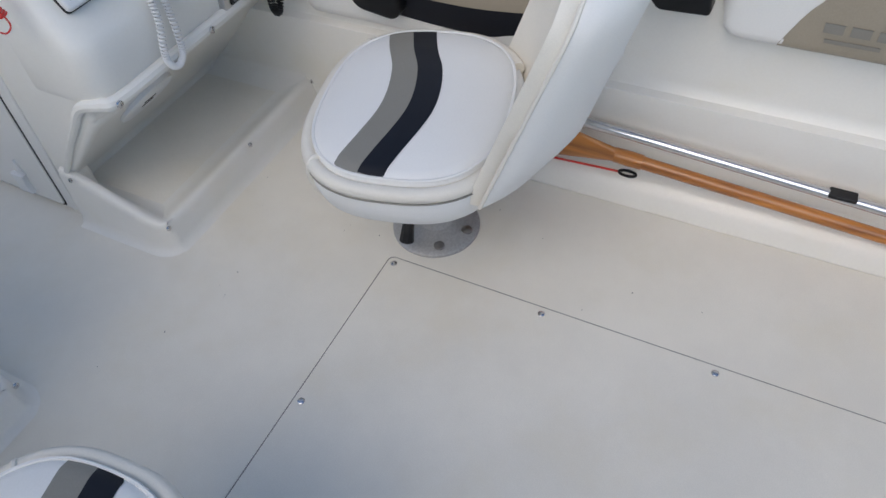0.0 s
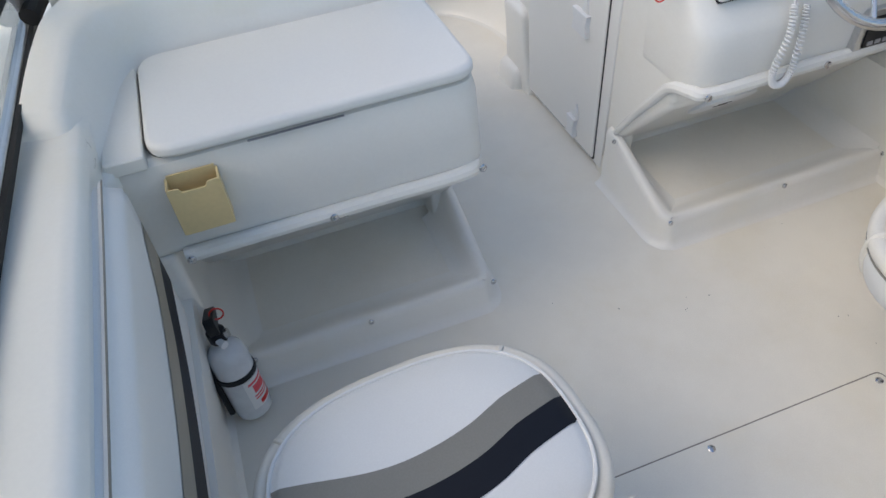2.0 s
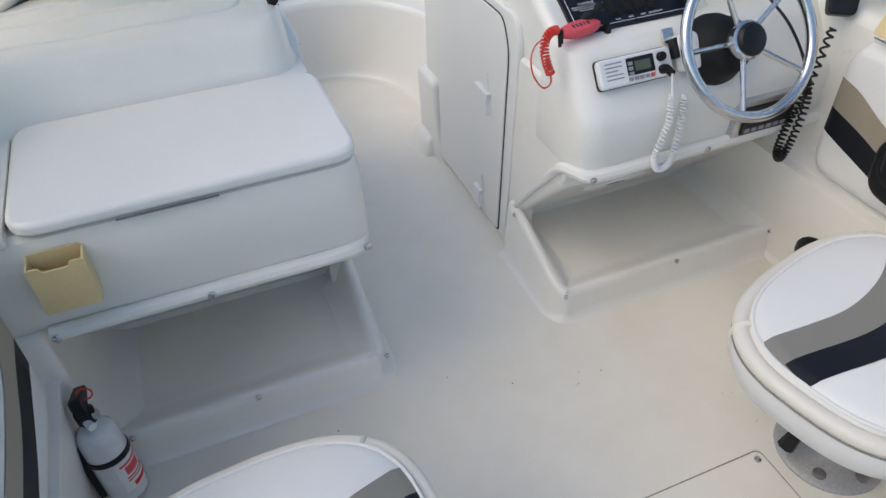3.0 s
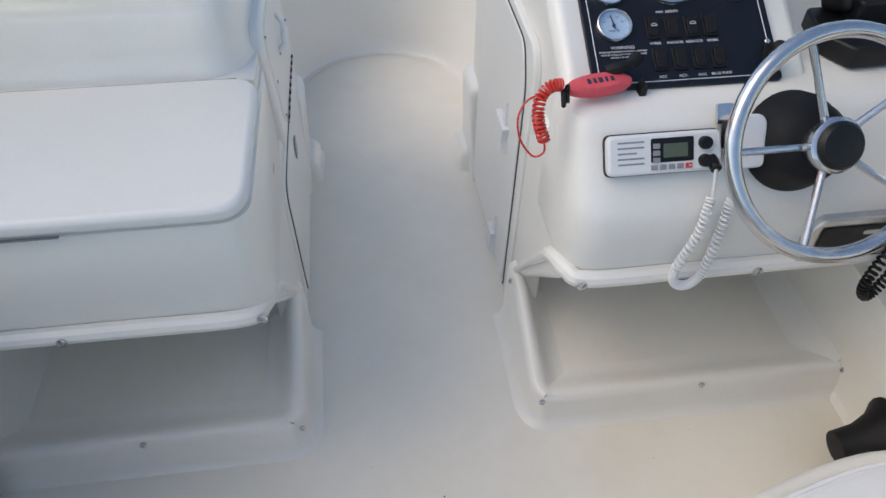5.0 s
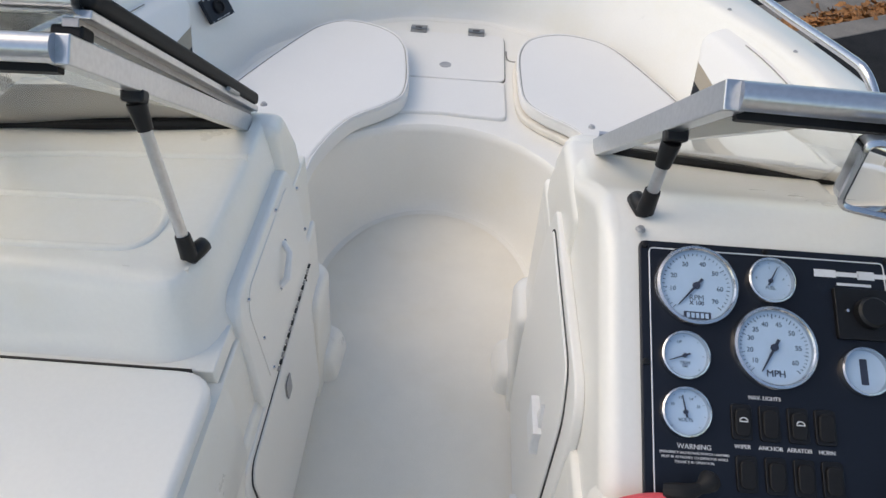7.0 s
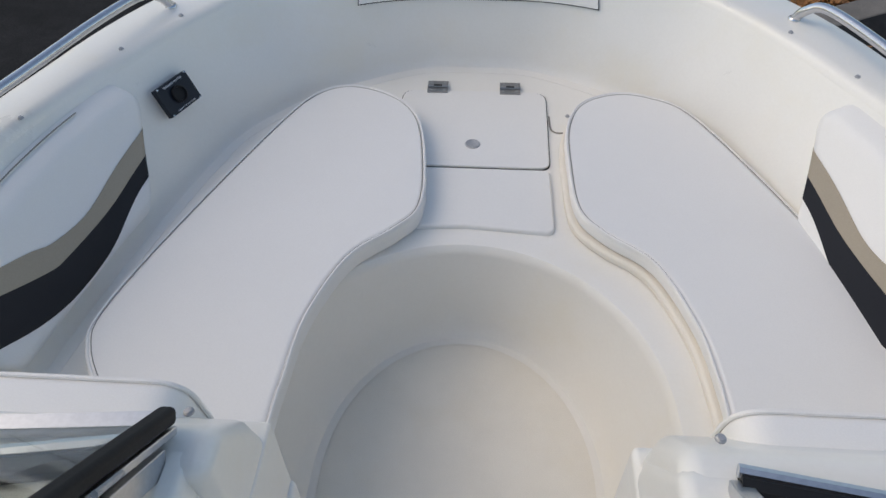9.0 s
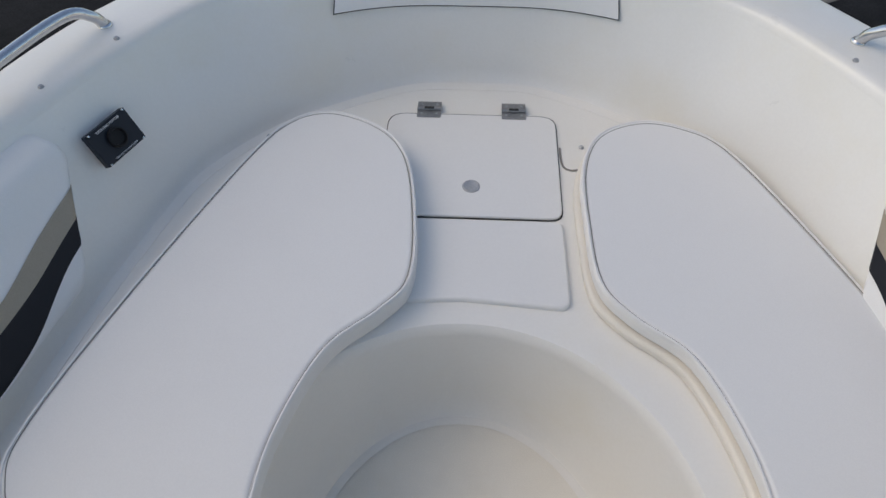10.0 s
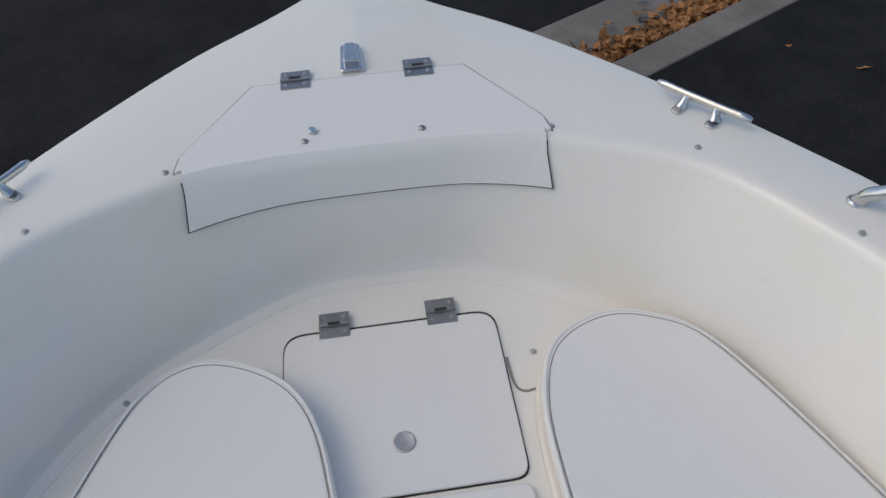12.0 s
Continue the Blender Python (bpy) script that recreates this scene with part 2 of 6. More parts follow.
def screw(p, way, r=0.006, parent=None, name="screw"):
    """A round-headed steel screw at p whose head faces along way."""
    m = Matrix.Translation(p) @ Vector(way).to_track_quat("Z", "Y").to_matrix().to_4x4()
    return part(name, lathe([(0, -0.002), (r, -0.002), (r, 0.0008), (r * 0.75, 0.0022), (r * 0.3, 0.0026), (r * 0.28, 0.0012), (0, 0.0012)], 10, m), STEEL, parent)


# ---- hull, deck and inner liner ----
def sheer(y):
    return 0.626 + max(0.0, 1.9 - max(y, -0.2)) * 0.054


BENCH = 0.315
OUT = [(0, 3.205), (0.09, 3.125), (0.20, 3.02), (0.38, 2.865), (0.61, 2.61), (0.80, 2.36), (0.92, 2.17), (1.02, 1.9), (1.10, 1.5), (1.15, 1.0), (1.17, 0.3), (1.18, -0.6), (1.18, -2.3)]
INN = [(0, 2.49), (0.2, 2.485), (0.37, 2.455), (0.60, 2.335), (0.74, 2.15), (0.83, 1.98), (0.94, 1.70), (0.99, 1.4), (1.01, 1.0), (0.97, 0.5), (0.945, -0.2), (0.94, -2.3)]
BAS = [(0, 2.46), (0.18, 2.445), (0.40, 2.335), (0.53, 2.24), (0.66, 2.08), (0.72, 1.92), (0.80, 1.6), (0.86, 1.25), (0.90, 0.95), (0.94, 0.5), (0.95, -0.2), (0.95, -2.3)]


def whole(half, n=60):
    h = [tuple(p) for p in spline(half, n)]
    return mirror(h)[:0:-1] + h


def inward(curve, d):
    """The line moved by d towards the inside of the boat."""
    out = []
    for i, p in enumerate(curve):
        a, b = Vector(curve[max(0, i - 1)]), Vector(curve[min(len(curve) - 1, i + 1)])
        t = (b - a).normalized()
        out.append((p[0] + t.y * d, p[1] - t.x * d))
    return out


def lift(curve, z):
    return [(x, y, z(y) if callable(z) else z) for x, y in curve]


out_c, inn_c, bas_c = whole(OUT), whole(INN), whole(BAS)
hull = tagged(part("hull", loft([lift(out_c, sheer), lift(inward(out_c, -0.012), lambda y: sheer(y) - 0.03), lift(inward(out_c, 0.02), lambda y: sheer(y) - 0.09),
                                 [(x * 0.88, y * 0.93 - 0.05, -0.25) for x, y in out_c], [(x * 0.05, y * 0.80 - 0.3, -0.62) for x, y in out_c]]), GEL), "white fibreglass boat hull standing over the asphalt", "boat hull", kind="structure")
deck = tagged(part("deck", loft([lift(out_c, sheer), lift(inward(out_c, 0.012), lambda y: sheer(y) + 0.004), lift(inward(inn_c, -0.03), lambda y: sheer(y) + 0.004),
                                 lift(inward(inn_c, -0.014), lambda y: sheer(y) + 0.001), lift(inward(inn_c, -0.004), lambda y: sheer(y) - 0.008), lift(inn_c, lambda y: sheer(y) - 0.022)]), GEL),
              "white fibreglass side deck and foredeck with rounded inner edge", "deck", kind="structure")
tagged(part("wall_liner", loft([lift(inn_c, lambda y: sheer(y) - 0.022), [((a[0] + b[0]) / 2, (a[1] + b[1]) / 2, (sheer(a[1]) - 0.022 + BENCH) / 2) for a, b in zip(inn_c, bas_c)],
                                lift(bas_c, BENCH + 0.045), lift(inward(bas_c, 0.004), BENCH + 0.022), lift(inward(bas_c, 0.018), BENCH + 0.006), lift(inward(bas_c, 0.042), BENCH + 0.001), lift(inward(bas_c, 0.044), BENCH - 0.01), lift(inward(bas_c, 0.012), 0.03), lift(inward(bas_c, 0.014), 0.012), lift(inward(bas_c, 0.03), -0.002)]), GEL),
       "smooth white fibreglass inner side of the boat", "wall", kind="structure")
tagged(part("transom", box(-1.18, 1.18, -2.36, -2.29, -0.5, 0.76), GEL), "plain white transom", "wall", kind="structure")
tagged(part("floor", box(-0.96, 0.96, -2.3, 1.72, -0.04, 0.0), NONSKID), "white moulded nonskid cockpit floor", "floor", kind="structure")

# bench round the bow with the round foot well
WT = [(0.42 * math.sin(a), 1.2 + 0.445 * math.cos(a)) for a in (math.pi / 2 * i / 12 for i in range(13))] + [(0.42, 1.05), (0.40, 0.90)]
WB = [(0.345 * math.sin(a), 1.2 + 0.42 * math.cos(a)) for a in (math.pi / 2 * i / 12 for i in range(13))] + [(0.345, 1.05), (0.33, 0.90)]
BB = [(0, 2.48), (0.18, 2.465), (0.40, 2.36), (0.55, 2.25), (0.68, 2.08), (0.74, 1.92), (0.82, 1.6), (0.88, 1.25), (0.92, 0.88)]
wt_c, wb_c, bb_c = whole(WT), whole(WB), whole(BB)
tagged(part("bench", loft([lift(bb_c, BENCH), [((a[0] * 2 + b[0]) / 3, (a[1] * 2 + b[1]) / 3, BENCH) for a, b in zip(bb_c, wt_c)], lift(inward(wt_c, -0.03), BENCH), lift(inward(wt_c, -0.012), BENCH - 0.004),
                           lift(inward(wt_c, -0.002), BENCH - 0.016), lift(wt_c, BENCH - 0.03), lift(inward(wb_c, -0.015), 0.06), lift(inward(wb_c, -0.004), 0.02), lift(inward(wb_c, 0.012), 0.004), lift(inward(wb_c, 0.03), 0.0015)]), GEL),
       "white moulded bow bench around a round foot well", "bench", kind="structure")


# ---- the two consoles ----
def tray(parent, s, outboard):
    """Raised moulded lip and tray floor of the footwell; s is the side."""
    part("tray", box(min(s * 0.25, s * outboard), max(s * 0.25, s * outboard), 0.0, 0.36, -0.002, 0.066), NONSKID, parent)
    path = [(0.247, 0.30, 0.190), (0.247, 0.22, 0.165), (0.247, 0.10, 0.118), (0.247, 0.04, 0.098), (0.252, 0.015, 0.092), (0.264, 0.0, 0.090), (0.285, -0.004, 0.088), (0.45, -0.004, 0.088), (outboard, -0.004, 0.088)]
    line = spline(path, 48)
    rows = [[] for _ in range(11)]
    for k, p in enumerate(line):
        t = (line[min(47, k + 1)] - line[max(0, k - 1)])
        n = Vector((t.y, -t.x, 0)).normalized()
        for row, (d, z) in zip(rows, ((0.036, 0.0005), (0.022, 0.006), (0.014, 0.024), (0.009, p.z - 0.020), (0.004, p.z - 0.006), (-0.006, p.z), (-0.018, p.z - 0.003), (-0.030, 0.067 + (p.z - 0.067) * 0.66), (-0.044, 0.067 + (p.z - 0.067) * 0.30), (-0.060, 0.067 + (p.z - 0.067) * 0.08), (-0.080, 0.0672))):
            row.append((s * (p.x - n.x * -d), p.y + n.y * d, z))
    bm = loft(rows)
    bmesh.ops.recalc_face_normals(bm, faces=bm.faces)
    part("tray_lip", bm, GEL, parent, smooth=60)
    cove = [(outboard - 0.09, 0.0665), (outboard - 0.055, 0.072), (outboard - 0.03, 0.088), (outboard - 0.012, 0.118), (outboard - 0.004, 0.17), (outboard + 0.01, 0.17), (outboard + 0.01, 0.0665)]
    part("tray_cove", prism([(s * x, z) for x, z in cove], "y", 0.002, 0.352), GEL, parent, smooth=60)


def slope_plate(parent, x, s):
    m = Matrix.Translation((x, 0.118, 0.318)) @ Matrix.Rotation(radians(180 - 44), 4, "X")
    part("access_plate", lathe([(0, -0.01), (0.085, -0.01), (0.085, 0.004), (0.076, 0.008), (0, 0.008)], 32, m), WHITE_PL, parent, "round white plastic access plate")
    for k in (-1, 1):
        part("slot", box(-0.02, 0.02, k * 0.012 - 0.0025, k * 0.012 + 0.0025, 0.006, 0.0092), GROOVE, parent, m=m)


def lip(parent, s, x1, z):
    """Rolled lip over the footwell, with the screws in it."""
    pts = spline([(s * 0.250, 0.275, 0.185), (s * 0.250, 0.20, z - 0.168), (s * 0.250, 0.13, z - 0.082), (s * 0.250, 0.085, z - 0.026), (s * 0.253, 0.052, z - 0.004), (s * 0.266, 0.016, z), (s * 0.30, -0.009, z), (s * 0.5, -0.010, z), (s * x1, -0.010, z)], 60)
    part("lip", tube(pts, [0.008 + 0.008 * min(1, k / 38) for k in range(60)], n=10), GEL, parent)


def bay(levels, r, n=7):
    """A block whose aft inboard corner is rounded in plan; levels of (z, aft y, inboard x, outboard x, forward y)."""
    rows = []
    for z, ya, xi, xo, yf in levels:
        o = rounded([(xo, yf), (xi, yf), (xi, ya), (xo, ya)], [0.001, 0.001, r, 0.001], n)
        rows.append([(x, y, z) for x, y in o])
    bm = loft(rows, True)
    for ring in (rows[0], rows[-1]):
        bm.faces.new([bm.verts.new(p) for p in ring])
    bmesh.ops.remove_doubles(bm, verts=bm.verts, dist=0.0005)
    bmesh.ops.recalc_face_normals(bm, faces=bm.faces)
    return bm


port = thing("console", "white fibreglass port console with lift-up lid and footwell", "console")
P_PROF = [(0.06, 0.44), (0.06, 0.632), (0.97, 0.632), (0.97, 0.0), (0.35, 0.0), (0.35, 0.09), (0.30, 0.13), (0.06, 0.385)]
part("body", prism(P_PROF, "x", -0.254, -0.99), GEL, port, bevel=0.006)
part("dash_end", prism([(0.80, 0.60), (0.80, 0.7990), (0.865, 0.7970), (0.93, 0.70), (0.958, 0.60)], "x", -0.2572, -0.985), GEL, port, bevel=0.022, seg=4)
part("dash_top", prism([(0.43, 0.62), (0.43, 0.7966), (0.83, 0.7966), (0.83, 0.62)], "x", -0.296, -0.99), GEL, port)
part("front", bay([(0.425, 0.02, -0.25, -0.96, 0.34), (0.44, 0.002, -0.242, -0.96, 0.35), (0.46, -0.003, -0.240, -0.96, 0.36), (0.61, -0.002, -0.244, -0.96, 0.36), (0.640, 0.004, -0.25, -0.96, 0.36), (0.648, 0.02, -0.266, -0.96, 0.35)], 0.055), GEL, port)
part("lower_side", prism([(0.27, 0.0), (0.27, 0.17), (0.06, 0.40), (0.06, 0.46), (0.97, 0.46), (0.97, 0.0)], "x", -0.245, -0.30), GEL, port, bevel=0.012)
part("outboard_wall", box(-0.97, -0.895, -0.005, 0.4, 0.0, 0.44), GEL, port, bevel=0.02)
part("lid_gasket", prism(rect(-0.874, -0.266, 0.012, 0.358, 0.045, 6), "z", 0.644, 0.660), GROOVE, port)
part("lid", prism(rect(-0.870, -0.250, -0.008, 0.352, 0.055, 6), "z", 0.650, 0.680), GEL_LID, port, "white lift-up lid", bevel=0.012, seg=4)
part("side_shelf", box(-0.945, -0.8745, -0.004, 0.45, 0.640, 0.6700), GEL, port, bevel=0.005)
part("back_shelf", box(-0.8740, -0.259, 0.3568, 0.45, 0.636, 0.6692), GEL, port, bevel=0.003)
part("finger_slot", prism(rect(-0.70, -0.52, 0.6448, 0.6458, 0.0004, 2), "y", -0.006, 0.0), GREY_PL, port)
part("hinge_line", box(-0.80, -0.29, 0.3535, 0.3566, 0.655, 0.6725), GROOVE, port)
# moulded wall round the lid: along the aisle side, behind the lid, then aft as the coaming
base = spline([(-0.256, 0.83), (-0.256, 0.72), (-0.256, 0.60), (-0.257, 0.51), (-0.263, 0.440), (-0.285, 0.388), (-0.335, 0.362), (-0.42, 0.360), (-0.52, 0.360), (-0.62, 0.360), (-0.70, 0.360), (-0.76, 0.360), (-0.82, 0.352), (-0.868, 0.325), (-0.895, 0.270), (-0.907, 0.20), (-0.915, 0.14), (-0.921, 0.085), (-0.925, 0.045), (-0.929, 0.012), (-0.938, -0.020), (-0.952, -0.042), (-0.972, -0.055)], 200)
rows = []
for k, p in enumerate(base):
    t = base[min(199, k + 1)] - base[max(0, k - 1)]
    n = Vector((t.y, -t.x)).normalized()
    zt = float(np.interp(p.y, [-0.06, -0.040, -0.030, 0.045, 0.060, 0.08, 0.20, 0.36], [0.700, 0.703, 0.708, 0.752, 0.759, 0.762, 0.780, 0.7985]))
    wide = float(np.interp(-p.x, [0.25, 0.262, 0.30, 0.34, 0.38, 0.76, 0.86, 0.90], [0.080, 0.120, 0.120, 0.110, 0.080, 0.080, 0.150, 0.120]))
    lean = float(np.interp(k, [0, 48, 66], [0.50, 0.55, 1.0]))
    rows.append([(p.x + n.x * d * lean, p.y + n.y * d * lean, 0.640 + (z - 0.640) / 0.1585 * (zt - 0.640)) for d, z in ((-0.004, 0.60), (0.0, 0.662), (0.006, 0.670), (0.020, 0.684), (0.029, 0.715), (0.042, 0.770), (0.050, 0.786), (0.060, 0.7950), (0.072, 0.7985), (wide, 0.7985))])
bm = loft(rows)
bmesh.ops.recalc_face_normals(bm, faces=bm.faces)
part("coaming", bm, GEL, port, smooth=60)
tray(port, -1, 0.90)
lip(port, -1, 0.88, 0.436)
slope_plate(port, -0.56, -1)
rim = rounded([(-0.365, 0.466), (-0.365, 0.582), (-0.93, 0.562), (-0.93, 0.450)], [0.056, 0.055, 0.05, 0.05], 8)
part("dash_recess", tube([(x, y, 0.7945) for x, y in rim], 0.0075, True, 10), GEL, port, smooth=60)
part("dash_ridge", tube([(-0.285, 0.712, 0.7945), (-0.55, 0.690, 0.7945), (-0.90, 0.640, 0.7945)], 0.0085, n=10), GEL, port, smooth=60)
for x, z in ((-0.585, 0.436), (-0.262, 0.45), (-0.87, 0.436)):
    screw((x, -0.028, z), (0, -1, 0.1), 0.009, port)
for x in (-0.245, -0.56, -0.84):
    screw((x, -0.016, 0.082), (0, -1, 0.3), 0.007, port)

star = thing("helm_console", "white fibreglass helm console with instruments and footwell", "console")
S_LOW = [(0.08, 0.44), (0.08, 0.56), (0.18, 0.722), (0.18, 0.60), (0.97, 0.60), (0.97, 0.0), (0.35, 0.0), (0.35, 0.09), (0.30, 0.13), (0.06, 0.385)]
part("body", prism(S_LOW, "x", 0.254, 0.99), GEL, star, bevel=0.02, seg=4)
part("front", bay([(0.44, 0.02, 0.262, 0.985, 0.20), (0.455, 0.002, 0.254, 0.985, 0.20), (0.475, -0.003, 0.252, 0.985, 0.20), (0.575, -0.006, 0.253, 0.985, 0.20), (0.598, 0.006, 0.254, 0.985, 0.20), (0.615, 0.02, 0.255, 0.985, 0.20), (0.695, 0.076, 0.258, 0.985, 0.20), (0.712, 0.092, 0.266, 0.985, 0.20), (0.720, 0.112, 0.285, 0.985, 0.20)], 0.075), GEL, star)
S_POD = [(0.165, 0.60), (0.168, 0.722), (0.448, 0.886), (0.475, 0.902), (0.53, 0.902), (0.60, 0.868), (0.70, 0.815), (0.78, 0.800), (0.87, 0.795), (0.94, 0.70), (0.96, 0.60)]
part("pod", prism(S_POD, "x", 0.264, 0.70), GEL, star, bevel=0.026, seg=4)
S_DECK = [(0.165, 0.60), (0.165, 0.72), (0.34, 0.735), (0.48, 0.775), (0.70, 0.80), (0.87, 0.804), (0.94, 0.70), (0.96, 0.60)]
part("dash", prism(S_DECK, "x", 0.69, 0.995), GEL, star, bevel=0.02)
part("lower_side", prism([(0.27, 0.0), (0.27, 0.17), (0.06, 0.40), (0.06, 0.46), (0.20, 0.62), (0.97, 0.62), (0.97, 0.0)], "x", 0.255, 0.31), GEL, star, bevel=0.012)
part("forward_side", prism([(0.60, 0.30), (0.60, 0.80), (0.84, 0.80), (0.93, 0.66), (0.965, 0.30)], "x", 0.258, 0.40), GEL, star, bevel=0.02)
tray(star, 1, 0.95)
lip(star, 1, 0.97, 0.455)
slope_plate(star, 0.45, 1)
for x, z in ((0.28, 0.458), (0.60, 0.455)):
    screw((x, -0.028, z), (0, -1, 0.1), 0.009, star)
for x in (0.255, 0.606, 0.93):
    screw((x, -0.016, 0.082), (0, -1, 0.3), 0.007, star)
screw((0.231, 0.25, 0.175), (-1, 0, 0.2), 0.007, star)


# ---- console doors ----
def side_door(parent, s, x, outline, inner, label, proud=0.006):
    """A flush door in the console's aisle side with a trim frame and dark gasket; outlines in (y, z)."""
    c = Vector((sum(p[0] for p in inner) / len(inner), sum(p[1] for p in inner) / len(inner)))
    part("door_frame", prism(outline, "x", s * (x + 0.01), s * (x - proud)), GEL_LID, parent, bevel=0.004)
    part("gasket", prism(inner, "x", s * x, s * (x - proud - 0.0015)), GROOVE, parent)
    return part("door", prism([(c.x + (y - c.x) * 0.980, c.y + (z - c.y) * 0.988) for y, z in inner], "x", s * x, s * (x - proud - 0.005)), GEL_LID, parent, label, bevel=0.003)


so = rounded([(0.334, 0.012), (0.304, 0.66), (0.335, 0.715), (0.735, 0.716), (0.80, 0.60), (0.842, 0.28), (0.842, 0.012)], [0.012, 0.05, 0.03, 0.02, 0.06, 0.05, 0.01], 6)
si = rounded([(0.373, 0.020), (0.350, 0.62), (0.390, 0.694), (0.705, 0.698), (0.785, 0.585), (0.828, 0.27), (0.830, 0.020)], [0.012, 0.05, 0.03, 0.02, 0.06, 0.05, 0.01], 6)
sd = side_door(star, 1, 0.255, so, si, "white locker door in the helm console")
for z0, y, w in ((0.425, 0.48, 0.042), (0.075, 0.50, 0.026)):
    part("pull_latch", prism([(y - w, z0 - 0.032), (y + w, z0 - 0.032), (y + w - 0.010, z0), (y + w, z0 + 0.032), (y - w, z0 + 0.032), (y - w + 0.008, z0)], "x", 0.246, 0.229), WHITE_PL, sd, bevel=0.003)
    part("latch_tab", prism([(y - 0.03, z0 + 0.034), (y + 0.0, z0 + 0.034), (y - 0.018, z0 + 0.085)], "x", 0.246, 0.238), WHITE_PL, sd)
lo = rounded([(0.368, 0.03), (0.322, 0.385), (0.345, 0.428), (0.84, 0.432), (0.85, 0.03)], [0.02, 0.04, 0.02, 0.02, 0.02], 6)
li = rounded([(0.392, 0.045), (0.348, 0.380), (0.366, 0.412), (0.825, 0.418), (0.832, 0.045)], [0.02, 0.04, 0.02, 0.02, 0.02], 6)
pd = side_door(port, -1, 0.247, lo, li, "white lower locker door in the port console")
part("finger_pull", prism(rect(0.572, 0.605, 0.315, 0.365, 0.008), "x", -0.2345, -0.2325), GREY_PL, pd)
up = rounded([(0.462, 0.434), (0.452, 0.672), (0.482, 0.706), (0.812, 0.712), (0.858, 0.60), (0.868, 0.437)], [0.012, 0.03, 0.03, 0.03, 0.05, 0.02], 5)
LEAN = Matrix(((1, 0, -0.05, 0.05 * 0.43 - 0.014), (0, 1, 0, 0), (0, 0, 1, 0), (0, 0, 0, 1)))
gb = part("glovebox", prism(up, "x", -0.25, -0.222), GEL_LID, port, "white drop-down glovebox door with piano hinge", bevel=0.009, seg=4, m=LEAN)
part("inner_panel", prism(rounded([(0.512, 0.462), (0.492, 0.650), (0.515, 0.682), (0.785, 0.688), (0.828, 0.60), (0.836, 0.462)], [0.01, 0.02, 0.02, 0.02, 0.04, 0.01], 4), "x", -0.2225, -0.2200), GEL_LID, gb, bevel=0.002, m=LEAN)
part("handle", tube([(-0.2200, 0.648, 0.560), (-0.208, 0.656, 0.572), (-0.206, 0.690, 0.605), (-0.2200, 0.705, 0.618)], [0.006, 0.007, 0.006, 0.005], n=8), WHITE_PL, gb, m=LEAN)
for i in range(18):
    y = 0.545 + i * 0.0165
    part("hinge_knuckle", tube([(-0.2195, y, 0.4415), (-0.2195, y + 0.0105, 0.4415)], 0.0026, n=6), GROOVE if i % 2 else HINGE_STEEL, gb, m=LEAN)
for y, z in ((0.50, 0.672), (0.84, 0.64), (0.53, 0.470), (0.70, 0.695), (0.848, 0.53), (0.715, 0.612), (0.645, 0.555), (0.52, 0.56)):
    screw(tuple(LEAN @ Vector((-0.2195, y, z))), (1, 0, 0), 0.0035, gb)

# upright stops in the aisle
for s in (-1, 1):
    stop = thing("aisle_stop", "moulded white door stop rising from the aisle floor", "door stop", (s * 0.25, 0.85, 0), "aisle stops")
    rows = []
    for z, y0, x0, k in ((0.0, 0.812, 0.237, 1.0), (0.10, 0.825, 0.236, 1.0), (0.22, 0.842, 0.232, 1.0), (0.270, 0.850, 0.229, 1.0), (0.288, 0.858, 0.233, 0.97), (0.297, 0.872, 0.243, 0.92), (0.300, 0.892, 0.258, 0.86)):
        o = rounded([(0.315, y0), (x0, y0), (x0 - 0.004, 1.010 - (1 - k) * 0.3), (0.315, 1.035 - (1 - k) * 0.3)], [0.001, 0.016, 0.045, 0.001], 6)
        rows.append([(s * x, y, z) for x, y in o])
    bm = loft(rows, True)
    bm.faces.new([bm.verts.new(p) for p in rows[-1]])
    bmesh.ops.remove_doubles(bm, verts=bm.verts, dist=0.0003)
    bmesh.ops.recalc_face_normals(bm, faces=bm.faces)
    part("post", bm, GEL, stop, smooth=50)
    fr = []
    for z, g in ((0.0, 0.0), (0.025, 0.003), (0.050, 0.009), (0.066, 0.020), (0.072, 0.034)):
        o = rounded([(0.25, 0.862 + g), (0.204 + g, 0.868 + g), (0.196 + g, 1.010 - g), (0.25, 1.03 - g)], [0.001, 0.03, 0.035, 0.001], 6)
        fr.append([(s * x, y, z) for x, y in o])
    bm = loft(fr, True)
    bm.faces.new([bm.verts.new(p) for p in fr[-1]])
    bmesh.ops.remove_doubles(bm, verts=bm.verts, dist=0.0003)
    bmesh.ops.recalc_face_normals(bm, faces=bm.faces)
    part("foot", bm, GEL, stop, smooth=50)

# ---- instrument panel ----
PW, PH = 0.327, 0.333
PM = Matrix(((1, 0, 0, 0.4755), (0, 0.863, -0.505, 0.3066), (0, 0.505, 0.863, 0.8062), (0, 0, 0, 1)))
panel = thing("instrument_panel", "navy instrument panel with chrome-ringed gauges and rocker switches", "instrument panel", (0.4785, 0.31, 0.808))


def on_panel(u, v, h=0.0):
    return PM @ Matrix.Translation(((u - 0.5) * PW, (0.5 - v) * PH, h))


